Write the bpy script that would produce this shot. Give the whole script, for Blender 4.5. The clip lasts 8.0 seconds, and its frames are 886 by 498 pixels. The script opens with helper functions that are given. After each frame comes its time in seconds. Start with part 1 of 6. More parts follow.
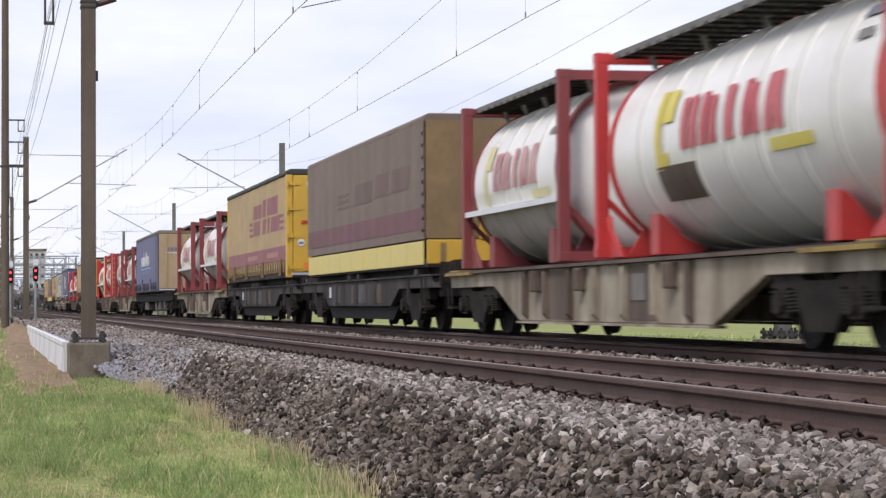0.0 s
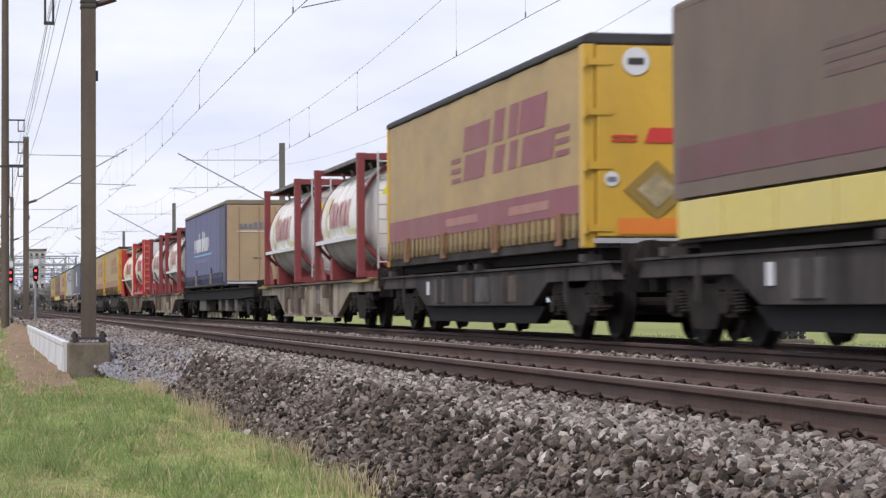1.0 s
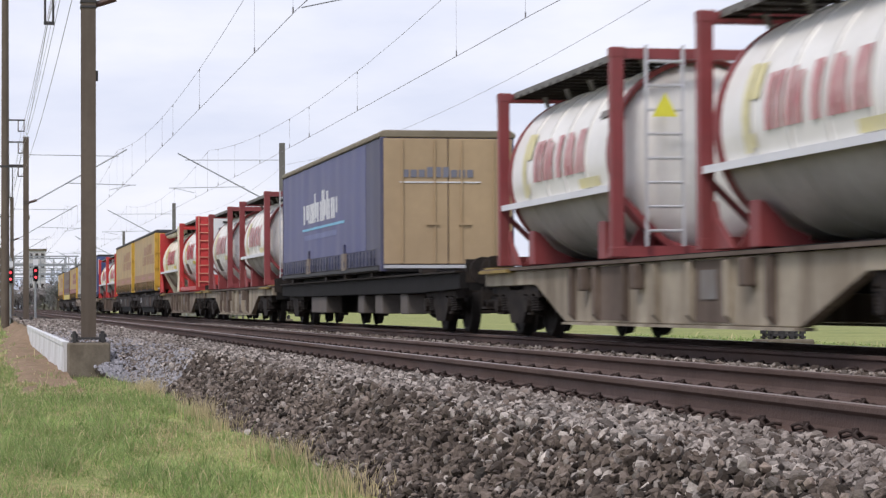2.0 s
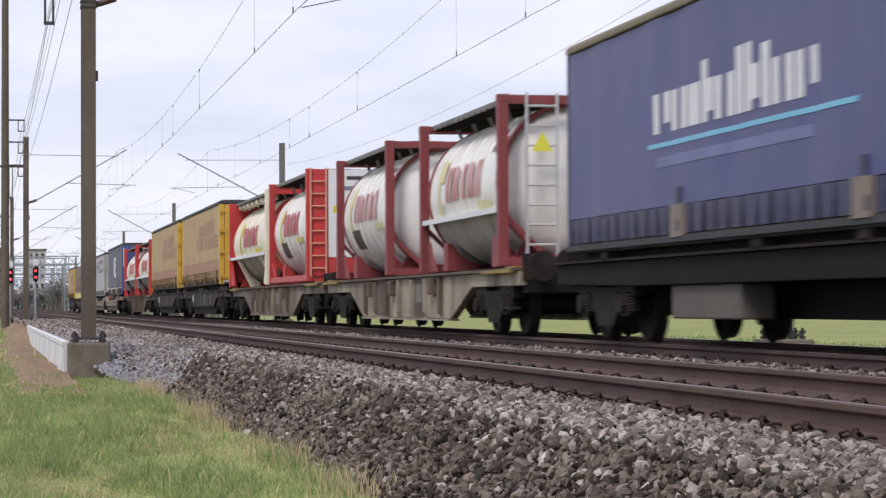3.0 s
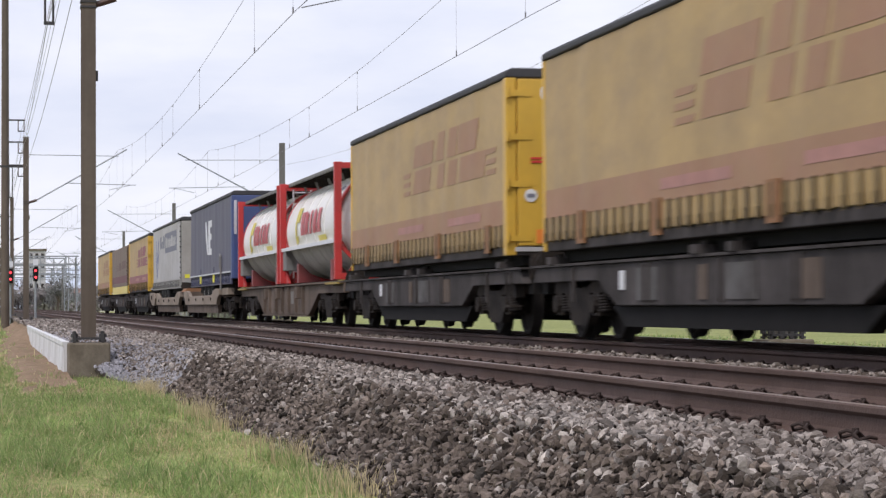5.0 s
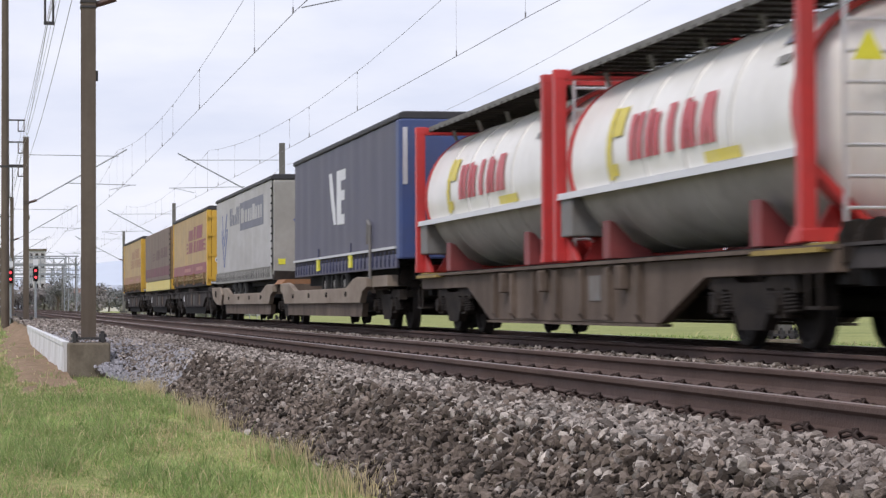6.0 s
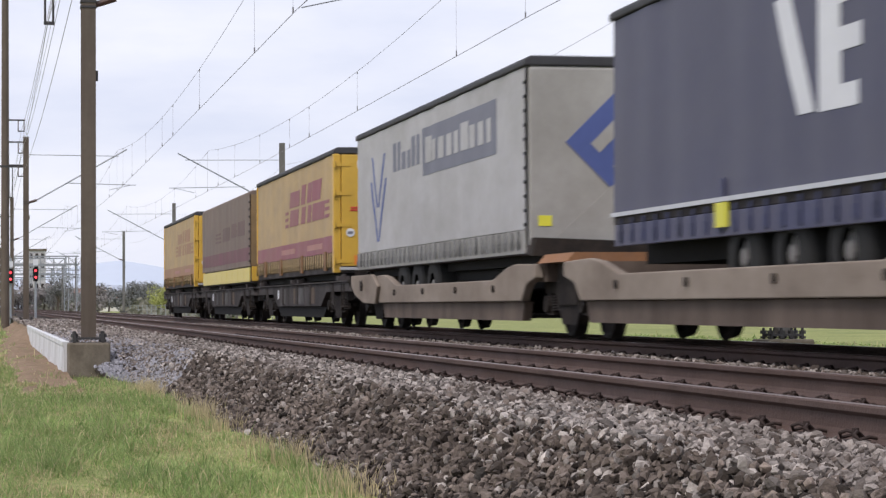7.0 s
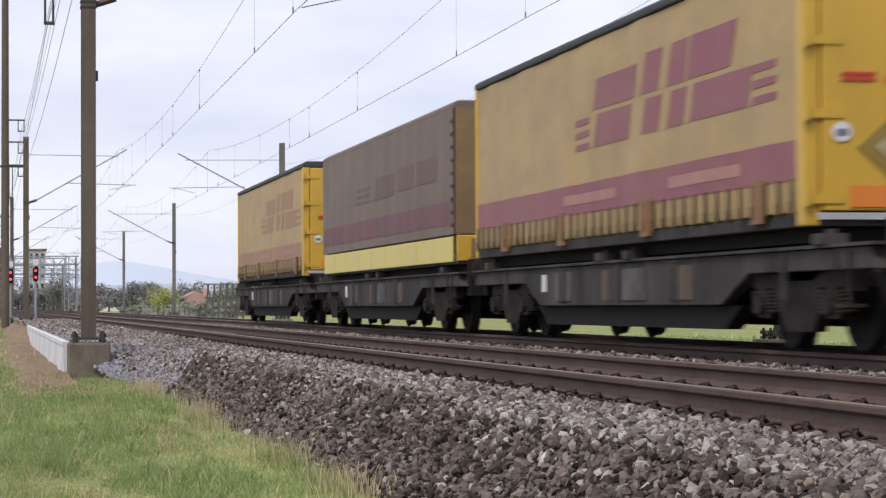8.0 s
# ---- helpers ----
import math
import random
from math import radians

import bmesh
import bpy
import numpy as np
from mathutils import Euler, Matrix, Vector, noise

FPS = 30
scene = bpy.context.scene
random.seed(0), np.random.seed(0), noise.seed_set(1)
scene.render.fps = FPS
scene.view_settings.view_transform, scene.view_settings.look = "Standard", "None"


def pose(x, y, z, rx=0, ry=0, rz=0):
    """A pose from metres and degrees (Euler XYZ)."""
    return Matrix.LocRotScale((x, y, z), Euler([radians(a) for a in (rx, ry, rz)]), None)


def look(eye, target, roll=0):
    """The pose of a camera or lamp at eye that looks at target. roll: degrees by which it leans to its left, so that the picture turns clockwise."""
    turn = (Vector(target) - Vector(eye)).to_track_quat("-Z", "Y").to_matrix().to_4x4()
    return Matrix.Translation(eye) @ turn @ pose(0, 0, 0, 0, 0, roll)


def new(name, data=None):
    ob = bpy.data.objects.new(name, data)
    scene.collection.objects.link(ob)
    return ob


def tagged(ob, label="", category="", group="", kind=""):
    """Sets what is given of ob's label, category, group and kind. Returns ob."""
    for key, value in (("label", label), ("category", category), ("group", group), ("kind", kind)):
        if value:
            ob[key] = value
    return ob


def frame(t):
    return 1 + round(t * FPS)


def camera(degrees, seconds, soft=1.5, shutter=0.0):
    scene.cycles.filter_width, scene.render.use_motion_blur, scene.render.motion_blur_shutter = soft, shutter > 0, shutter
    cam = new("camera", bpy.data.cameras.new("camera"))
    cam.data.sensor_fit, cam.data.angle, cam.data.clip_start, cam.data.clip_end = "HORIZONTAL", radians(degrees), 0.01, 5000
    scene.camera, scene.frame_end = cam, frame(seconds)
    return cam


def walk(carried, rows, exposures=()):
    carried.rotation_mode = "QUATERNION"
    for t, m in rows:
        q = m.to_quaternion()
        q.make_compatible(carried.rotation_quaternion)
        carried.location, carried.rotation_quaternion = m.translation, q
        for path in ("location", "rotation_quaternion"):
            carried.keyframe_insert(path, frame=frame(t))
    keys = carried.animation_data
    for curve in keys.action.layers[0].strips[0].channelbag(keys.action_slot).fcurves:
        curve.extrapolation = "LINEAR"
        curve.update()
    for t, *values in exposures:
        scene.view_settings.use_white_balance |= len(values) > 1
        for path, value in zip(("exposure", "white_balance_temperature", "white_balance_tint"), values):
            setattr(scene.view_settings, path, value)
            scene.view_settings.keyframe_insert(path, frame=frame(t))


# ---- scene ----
# x: across the tracks to the right, y: along the tracks into the distance, z = 0: top of the rails
EYE = Vector((0.0, 0.0, 0.456))
YAW, PITCH, ROLL = radians(11.216), radians(1.394), -0.274
AHEAD = Vector((math.sin(YAW) * math.cos(PITCH), math.cos(YAW) * math.cos(PITCH), math.sin(PITCH)))
cam = camera(21.78, 8.0, soft=1.35, shutter=0.22)
walk(cam, [(0.0, look(EYE, EYE + 10 * AHEAD, ROLL)), (8.0, look(EYE, EYE + 10 * AHEAD, ROLL))],
     [(0.0, 0.12), (0.7, 0.1), (1.6, 0.05), (3.2, 0.03), (8.0, 0.03)])

RAIL_A, RAIL_B, RAIL_C, RAIL_D = 3.878, 5.383, 7.537, 9.042
TRACK_1, TRACK_2 = (RAIL_A + RAIL_B) / 2, (RAIL_C + RAIL_D) / 2
SPEED = 27.82          # metres a second, towards the camera
FIELD = -0.62          # height of the fields
BED = -0.185           # top of the ballast


# ---- light ----
def build_light():
    world = bpy.data.worlds.new("overcast_sky")
    scene.world = world
    world.use_nodes = True
    nt = world.node_tree
    nt.nodes.clear()
    out = nt.nodes.new("ShaderNodeOutputWorld")
    back = nt.nodes.new("ShaderNodeBackground")
    sky = nt.nodes.new("ShaderNodeTexSky")
    sky.sky_type = "NISHITA"
    sky.sun_disc = False
    sky.sun_elevation, sky.sun_rotation = radians(49), radians(222)
    co = nt.nodes.new("ShaderNodeTexCoord")
    mp = nt.nodes.new("ShaderNodeMapping")
    mp.inputs["Scale"].default_value = (3.0, 3.0, 11.0)
    cloud = nt.nodes.new("ShaderNodeTexNoise")
    cloud.inputs["Scale"].default_value = 1.6
    cloud.inputs["Detail"].default_value = 6.0
    cloud.inputs["Roughness"].default_value = 0.55
    ramp = nt.nodes.new("ShaderNodeValToRGB")
    ramp.color_ramp.elements[0].position, ramp.color_ramp.elements[0].color = 0.36, (7.2, 7.62, 9.5, 1)
    ramp.color_ramp.elements[1].position, ramp.color_ramp.elements[1].color = 0.66, (9.55, 9.6, 10.75, 1)
    mix = nt.nodes.new("ShaderNodeMixRGB")
    mix.inputs[0].default_value = 0.9
    nt.links.new(co.outputs["Generated"], mp.inputs[0])
    nt.links.new(mp.outputs[0], cloud.inputs["Vector"])
    nt.links.new(cloud.outputs[0], ramp.inputs[0])
    nt.links.new(sky.outputs[0], mix.inputs[1])
    nt.links.new(ramp.outputs[0], mix.inputs[2])
    nt.links.new(mix.outputs[0], back.inputs["Color"])
    back.inputs["Strength"].default_value = 0.1
    nt.links.new(back.outputs[0], out.inputs["Surface"])
    sun = bpy.data.lights.new("sun", "SUN")
    sun.energy, sun.angle, sun.color = 1.95, radians(16), (1.0, 0.92, 0.86)
    ob = new("sun", sun)
    # from behind the camera's shoulder, high
    ob.matrix_world = look((-8, -9, 14), (0, 0, 0))


build_light()


# ---- materials ----
MATS = {}


def mat(name, color, rough=0.6, metal=0.0, vary=0.15, scale=3.0, dirt=None, dirt_amount=0.0, dirt_scale=(1, 1, 1), bump=0.0,
        bump_scale=40.0, island=0.0, spec=0.5, obj_random=0.0):
    """A surface with variation at two scales, streaks of dirt and fine relief."""
    if name in MATS:
        return MATS[name]
    m = bpy.data.materials.new(name)
    m.use_nodes = True
    nt = m.node_tree
    b = nt.nodes["Principled BSDF"]
    b.inputs["Roughness"].default_value, b.inputs["Metallic"].default_value = rough, metal
    b.inputs["Specular IOR Level"].default_value = spec
    co = nt.nodes.new("ShaderNodeTexCoord")
    n1 = nt.nodes.new("ShaderNodeTexNoise")
    n1.inputs["Scale"].default_value, n1.inputs["Detail"].default_value = scale, 5.0
    n2 = nt.nodes.new("ShaderNodeTexNoise")
    n2.inputs["Scale"].default_value, n2.inputs["Detail"].default_value = scale * 9.0, 3.0
    nt.links.new(co.outputs["Object"], n1.inputs["Vector"])
    nt.links.new(co.outputs["Object"], n2.inputs["Vector"])
    add = nt.nodes.new("ShaderNodeMath")
    add.operation = "MULTIPLY_ADD"
    nt.links.new(n2.outputs[0], add.inputs[0])
    add.inputs[1].default_value = 0.5
    nt.links.new(n1.outputs[0], add.inputs[2])
    rng = nt.nodes.new("ShaderNodeMapRange")
    rng.inputs[1].default_value, rng.inputs[2].default_value = 0.45, 1.05
    rng.inputs[3].default_value, rng.inputs[4].default_value = 1 - vary, 1 + vary
    nt.links.new(add.outputs[0], rng.inputs[0])
    val = rng.outputs[0]
    if island or obj_random:
        if island:
            src = nt.nodes.new("ShaderNodeNewGeometry").outputs["Random Per Island"]
        else:
            src = nt.nodes.new("ShaderNodeObjectInfo").outputs["Random"]
        r2 = nt.nodes.new("ShaderNodeMapRange")
        k = island or obj_random
        r2.inputs[3].default_value, r2.inputs[4].default_value = 1 - k, 1 + k
        nt.links.new(src, r2.inputs[0])
        mu = nt.nodes.new("ShaderNodeMath")
        mu.operation = "MULTIPLY"
        nt.links.new(val, mu.inputs[0])
        nt.links.new(r2.outputs[0], mu.inputs[1])
        val = mu.outputs[0]
    sc = nt.nodes.new("ShaderNodeVectorMath")
    sc.operation = "SCALE"
    sc.inputs[0].default_value = color
    nt.links.new(val, sc.inputs["Scale"])
    col = sc.outputs[0]
    if dirt is not None:
        mp = nt.nodes.new("ShaderNodeMapping")
        mp.inputs["Scale"].default_value = dirt_scale
        n3 = nt.nodes.new("ShaderNodeTexNoise")
        n3.inputs["Scale"].default_value, n3.inputs["Detail"].default_value = 1.0, 7.0
        n3.inputs["Roughness"].default_value = 0.65
        nt.links.new(co.outputs["Object"], mp.inputs[0])
        nt.links.new(mp.outputs[0], n3.inputs["Vector"])
        r3 = nt.nodes.new("ShaderNodeMapRange")
        r3.inputs[1].default_value, r3.inputs[2].default_value = 0.38, 0.72
        r3.inputs[4].default_value = dirt_amount
        nt.links.new(n3.outputs[0], r3.inputs[0])
        mx = nt.nodes.new("ShaderNodeMixRGB")
        mx.inputs[2].default_value = (*dirt, 1)
        nt.links.new(r3.outputs[0], mx.inputs[0])
        nt.links.new(col, mx.inputs[1])
        col = mx.outputs[0]
    nt.links.new(col, b.inputs["Base Color"])
    if bump:
        n4 = nt.nodes.new("ShaderNodeTexNoise")
        n4.inputs["Scale"].default_value, n4.inputs["Detail"].default_value = bump_scale, 4.0
        nt.links.new(co.outputs["Object"], n4.inputs["Vector"])
        bp = nt.nodes.new("ShaderNodeBump")
        bp.inputs["Strength"].default_value, bp.inputs["Distance"].default_value = bump, 0.02
        nt.links.new(n4.outputs[0], bp.inputs["Height"])
        nt.links.new(bp.outputs[0], b.inputs["Normal"])
    MATS[name] = m
    return m


def glow(name, color, strength):
    if name not in MATS:
        m = bpy.data.materials.new(name)
        m.use_nodes = True
        b = m.node_tree.nodes["Principled BSDF"]
        b.inputs["Base Color"].default_value = (*color, 1)
        b.inputs["Emission Color"].default_value = (*color, 1)
        b.inputs["Emission Strength"].default_value = strength
        MATS[name] = m
    return MATS[name]


DUST = (0.16, 0.13, 0.105)
RUSTY = (0.10, 0.055, 0.035)
STREAK = (0.5, 1.3, 0.35)
M_RAIL = mat("rusty_rail", (0.105, 0.074, 0.066), 0.75, 0.0, 0.25, 2.0, RUSTY, 0.5, (3, 0.4, 6), 0.3, 60, spec=0.15)
M_RAILTOP = mat("polished_rail", (0.42, 0.40, 0.40), 0.33, 0.9, 0.08, 2.0)
M_RAILTOP2 = mat("brown_rail_top", (0.24, 0.19, 0.175), 0.36, 0.5, 0.2, 2.0)
M_STONE = mat("ballast_stone", (0.30, 0.268, 0.245), 0.92, 0.0, 0.45, 22.0, (0.13, 0.10, 0.085), 0.7, (0.9, 0.3, 0.9), 0.6, 70, island=0.75, spec=0.2)
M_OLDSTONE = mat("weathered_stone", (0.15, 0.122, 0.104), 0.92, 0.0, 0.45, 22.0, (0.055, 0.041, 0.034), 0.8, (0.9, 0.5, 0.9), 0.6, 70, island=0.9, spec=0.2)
M_BED = mat("ballast_floor", (0.06, 0.05, 0.044), 0.95, 0.0, 0.35, 14.0, (0.05, 0.04, 0.035), 0.6, (2, 2, 2), 1.0, 22, spec=0.1)
M_GRAVEL = mat("fine_gravel", (0.40, 0.395, 0.43), 0.95, 0.0, 0.3, 8.0, (0.12, 0.115, 0.12), 0.5, (1, 1, 1), 0.8, 40, spec=0.2)
M_CONC = mat("concrete", (0.20, 0.172, 0.135), 0.9, 0.0, 0.25, 2.5, (0.085, 0.07, 0.052), 0.9, (3, 3, 1.2), 0.3, 50, spec=0.2)
M_PALE = mat("pale_concrete", (0.72, 0.73, 0.75), 0.85, 0.0, 0.12, 2.5, (0.35, 0.34, 0.32), 0.5, (2, 0.5, 2), 0.2, 50, spec=0.2)
M_MAST = mat("weathered_steel_mast", (0.135, 0.108, 0.085), 0.7, 0.2, 0.15, 1.5, (0.075, 0.055, 0.042), 0.7, (4, 4, 0.5), 0.15, 50)
M_GALV = mat("galvanised_steel", (0.32, 0.34, 0.36), 0.5, 0.5, 0.12, 2.0)
M_DARKST = mat("dark_steel", (0.05, 0.048, 0.05), 0.6, 0.3, 0.2, 3.0)
M_WIRE = mat("copper_wire", (0.25, 0.24, 0.25), 0.5, 0.4, 0.1, 1.0)
M_INSUL = mat("brown_insulator", (0.09, 0.05, 0.04), 0.3, 0.0, 0.1, 3.0)
M_FRAME_GREY = mat("grey_wagon_frame", (0.082, 0.073, 0.072), 0.8, 0.0, 0.3, 1.2, (0.02, 0.017, 0.016), 0.9, (1, 1.6, 0.7), 0.2, 30, spec=0.15)
M_FRAME_BEIGE = mat("beige_wagon_frame", (0.42, 0.37, 0.29), 0.75, 0.0, 0.2, 1.0, (0.105, 0.075, 0.052), 0.95, (1, 1.9, 0.4), 0.2, 30, spec=0.15)
M_FRAME_BROWN = mat("brown_wagon_frame", (0.155, 0.12, 0.098), 0.75, 0.0, 0.25, 1.0, (0.07, 0.052, 0.042), 0.9, (1, 1.9, 0.4), 0.2, 30, spec=0.15)
M_FRAME_MID = mat("streaked_wagon_frame", (0.27, 0.225, 0.18), 0.75, 0.0, 0.25, 1.0, (0.075, 0.052, 0.04), 0.97, (1, 2.2, 0.35), 0.2, 30, spec=0.15)
M_POCKET = mat("tan_pocket_wagon", (0.31, 0.26, 0.215), 0.75, 0.0, 0.12, 0.8, (0.15, 0.115, 0.09), 0.7, (1, 0.6, 1.2), 0.15, 30, spec=0.15)
M_BOGIE = mat("sooty_bogie", (0.022, 0.019, 0.018), 0.85, 0.0, 0.35, 3.0, (0.06, 0.046, 0.036), 0.6, (3, 2, 3), 0.3, 30, spec=0.15)
M_WHEEL = mat("dark_wheel", (0.022, 0.019, 0.018), 0.8, 0.0, 0.2, 4.0, spec=0.15)
M_BLACK = mat("black_underframe", (0.014, 0.013, 0.013), 0.8, 0.0, 0.3, 2.0, spec=0.15)
M_BOX = mat("grey_box_panel", (0.20, 0.20, 0.20), 0.7, 0.0, 0.2, 2.0, DUST, 0.7, (1, 1, 1.5))
M_YCURT = mat("dusty_yellow_curtain", (0.46, 0.315, 0.135), 0.62, 0.0, 0.12, 0.7, (0.29, 0.205, 0.12), 0.75, (0.6, 0.45, 1.1), 0.12, 7)
M_YEND = mat("yellow_painted_door", (0.64, 0.39, 0.05), 0.42, 0.0, 0.08, 0.9, (0.42, 0.27, 0.06), 0.5, (1, 1.4, 0.5), 0.05, 9)
M_YBAND = mat("pale_yellow_panel", (0.72, 0.59, 0.16), 0.5, 0.0, 0.1, 1.0, (0.50, 0.42, 0.2), 0.5, (1, 1, 1))
M_PLUM = mat("faded_plum_print", (0.27, 0.085, 0.115), 0.6, 0.0, 0.1, 1.0, (0.28, 0.15, 0.11), 0.6, (0.6, 0.6, 1.2))
M_REDINK = mat("red_print", (0.56, 0.045, 0.04), 0.5, 0.0, 0.1, 1.0)
M_BROWNC = mat("grimy_brown_cover", (0.18, 0.13, 0.103), 0.75, 0.0, 0.18, 0.5, (0.13, 0.10, 0.088), 0.85, (0.5, 0.45, 0.7), 0.35, 5)
M_BROWNEND = mat("ochre_tarpaulin", (0.235, 0.155, 0.075), 0.7, 0.0, 0.2, 0.8, (0.14, 0.10, 0.06), 0.7, (1, 1, 0.8), 0.3, 6)
M_PLUMDIM = mat("grimy_plum_print", (0.195, 0.085, 0.105), 0.75, 0.0, 0.15, 0.8, (0.14, 0.095, 0.08), 0.8, (0.6, 0.6, 1.2))
M_FAINT = mat("nearly_hidden_print", (0.17, 0.11, 0.10), 0.75, 0.0, 0.15, 0.8, (0.14, 0.10, 0.09), 0.8, (0.6, 0.6, 1.2))
M_CREAMLOW = mat("grimy_shaded_cream", (0.45, 0.40, 0.31), 0.5, 0.0, 0.15, 0.8, (0.2, 0.17, 0.13), 0.8, (1.2, 1.0, 0.6))
M_ROOF = mat("dark_roof_edge", (0.055, 0.055, 0.06), 0.6, 0.0, 0.2, 1.5, spec=0.15)
M_NAVY = mat("blue_curtain", (0.068, 0.078, 0.215), 0.55, 0.0, 0.1, 0.6, (0.10, 0.10, 0.19), 0.6, (0.6, 0.5, 1.1), 0.15, 6)
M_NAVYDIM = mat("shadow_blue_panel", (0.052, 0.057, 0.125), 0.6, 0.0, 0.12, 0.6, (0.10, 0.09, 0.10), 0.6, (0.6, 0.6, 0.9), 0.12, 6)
M_TAN = mat("tan_dusty_door", (0.41, 0.30, 0.18), 0.6, 0.0, 0.12, 0.7, (0.34, 0.25, 0.15), 0.6, (0.7, 1, 0.7), 0.05, 8)
M_WHITEINK = mat("white_print", (0.72, 0.73, 0.76), 0.5, 0.0, 0.05, 1.0, (0.5, 0.5, 0.54), 0.5, (1, 1, 1))
M_CYAN = mat("cyan_print", (0.18, 0.48, 0.68), 0.5, 0.0, 0.05, 1.0)
M_TANK = mat("white_tank_cladding", (0.84, 0.825, 0.80), 0.32, 0.0, 0.06, 0.8, (0.52, 0.495, 0.45), 0.48, (1.4, 0.5, 0.5), 0.04, 6)
M_TANKLOW = mat("grimy_shaded_cladding", (0.50, 0.485, 0.455), 0.5, 0.0, 0.15, 0.8, (0.22, 0.20, 0.18), 0.8, (1.2, 1.0, 0.6), 0.05, 6)
M_CREAM = mat("cream_tank", (0.84, 0.77, 0.60), 0.34, 0.0, 0.06, 0.8, (0.58, 0.51, 0.39), 0.45, (1.4, 0.6, 0.5))
M_RED = mat("red_container_frame", (0.52, 0.04, 0.04), 0.45, 0.0, 0.12, 1.2, (0.25, 0.045, 0.04), 0.6, (1, 1, 1))
M_WINE = mat("faded_red_frame", (0.25, 0.045, 0.05), 0.55, 0.0, 0.15, 1.2, (0.15, 0.05, 0.045), 0.7, (1, 1, 1))
M_WALK = mat("walkway_grating", (0.19, 0.18, 0.17), 0.6, 0.4, 0.25, 4.0)
M_YELINK = mat("yellow_print", (0.66, 0.55, 0.07), 0.5, 0.0, 0.1, 1.0, (0.6, 0.55, 0.3), 0.4, (1, 1, 1))
M_LETTER = mat("worn_red_letters", (0.48, 0.06, 0.075), 0.5, 0.0, 0.15, 1.0, (0.50, 0.2, 0.2), 0.5, (1, 1, 1))
M_FADED = mat("faded_red_letters", (0.47, 0.17, 0.18), 0.5, 0.0, 0.2, 1.5, (0.60, 0.46, 0.44), 0.8, (2.5, 2.0, 2.5))
M_PALEYEL = mat("faded_yellow_print", (0.66, 0.60, 0.30), 0.5, 0.0, 0.15, 1.5, (0.66, 0.63, 0.52), 0.7, (2.5, 2.0, 2.5))
M_PLUMFADE = mat("washed_out_plum_print", (0.35, 0.19, 0.115), 0.6, 0.0, 0.12, 1.0, (0.36, 0.23, 0.12), 0.7, (0.8, 0.8, 1.4))
M_GREYC = mat("grey_curtain", (0.45, 0.445, 0.455), 0.6, 0.0, 0.1, 0.6, (0.29, 0.28, 0.265), 0.7, (0.6, 0.5, 1.1), 0.15, 6)
M_GREYEND = mat("dirty_grey_tarpaulin", (0.365, 0.355, 0.335), 0.65, 0.0, 0.12, 0.8, (0.24, 0.228, 0.205), 0.7, (1, 1, 0.8), 0.3, 5)
M_SLATEC = mat("slate_blue_curtain", (0.062, 0.065, 0.115), 0.6, 0.0, 0.1, 0.6, (0.085, 0.085, 0.12), 0.6, (0.6, 0.5, 1.1), 0.12, 6)
M_BLUEEND = mat("blue_trailer_front", (0.045, 0.075, 0.21), 0.5, 0.0, 0.1, 0.8, (0.08, 0.09, 0.16), 0.6, (1, 1, 0.8))
M_BLUEINK = mat("blue_print", (0.07, 0.10, 0.28), 0.55, 0.0, 0.1, 1.0)
M_GREYINK = mat("slate_print", (0.17, 0.175, 0.22), 0.6, 0.0, 0.1, 1.0)
M_LIME = mat("yellow_lifting_plate", (0.72, 0.68, 0.06), 0.5, 0.0, 0.08, 1.0)
M_SILVER = mat("aluminium_trim", (0.6, 0.6, 0.62), 0.4, 0.4, 0.08, 1.0)
M_ORANGE = mat("orange_plate", (0.75, 0.23, 0.04), 0.5, 0.0, 0.08, 1.0)
M_RUBBER = mat("black_rubber", (0.03, 0.03, 0.03), 0.8, 0.0, 0.2, 3.0, spec=0.15)
M_YRUST = mat("yellow_rusty_step", (0.36, 0.26, 0.06), 0.7, 0.0, 0.2, 2.0, RUSTY, 0.8, (2, 2, 2))


# dust on the cloth catches the light at a low angle
for cloth in (M_YCURT, M_NAVY, M_SLATEC, M_BROWNC, M_GREYC, M_NAVYDIM):
    b = cloth.node_tree.nodes["Principled BSDF"]
    b.inputs["Sheen Weight"].default_value, b.inputs["Sheen Roughness"].default_value = 0.12, 0.35
    b.inputs["Sheen Tint"].default_value = (0.75, 0.68, 0.6, 1)


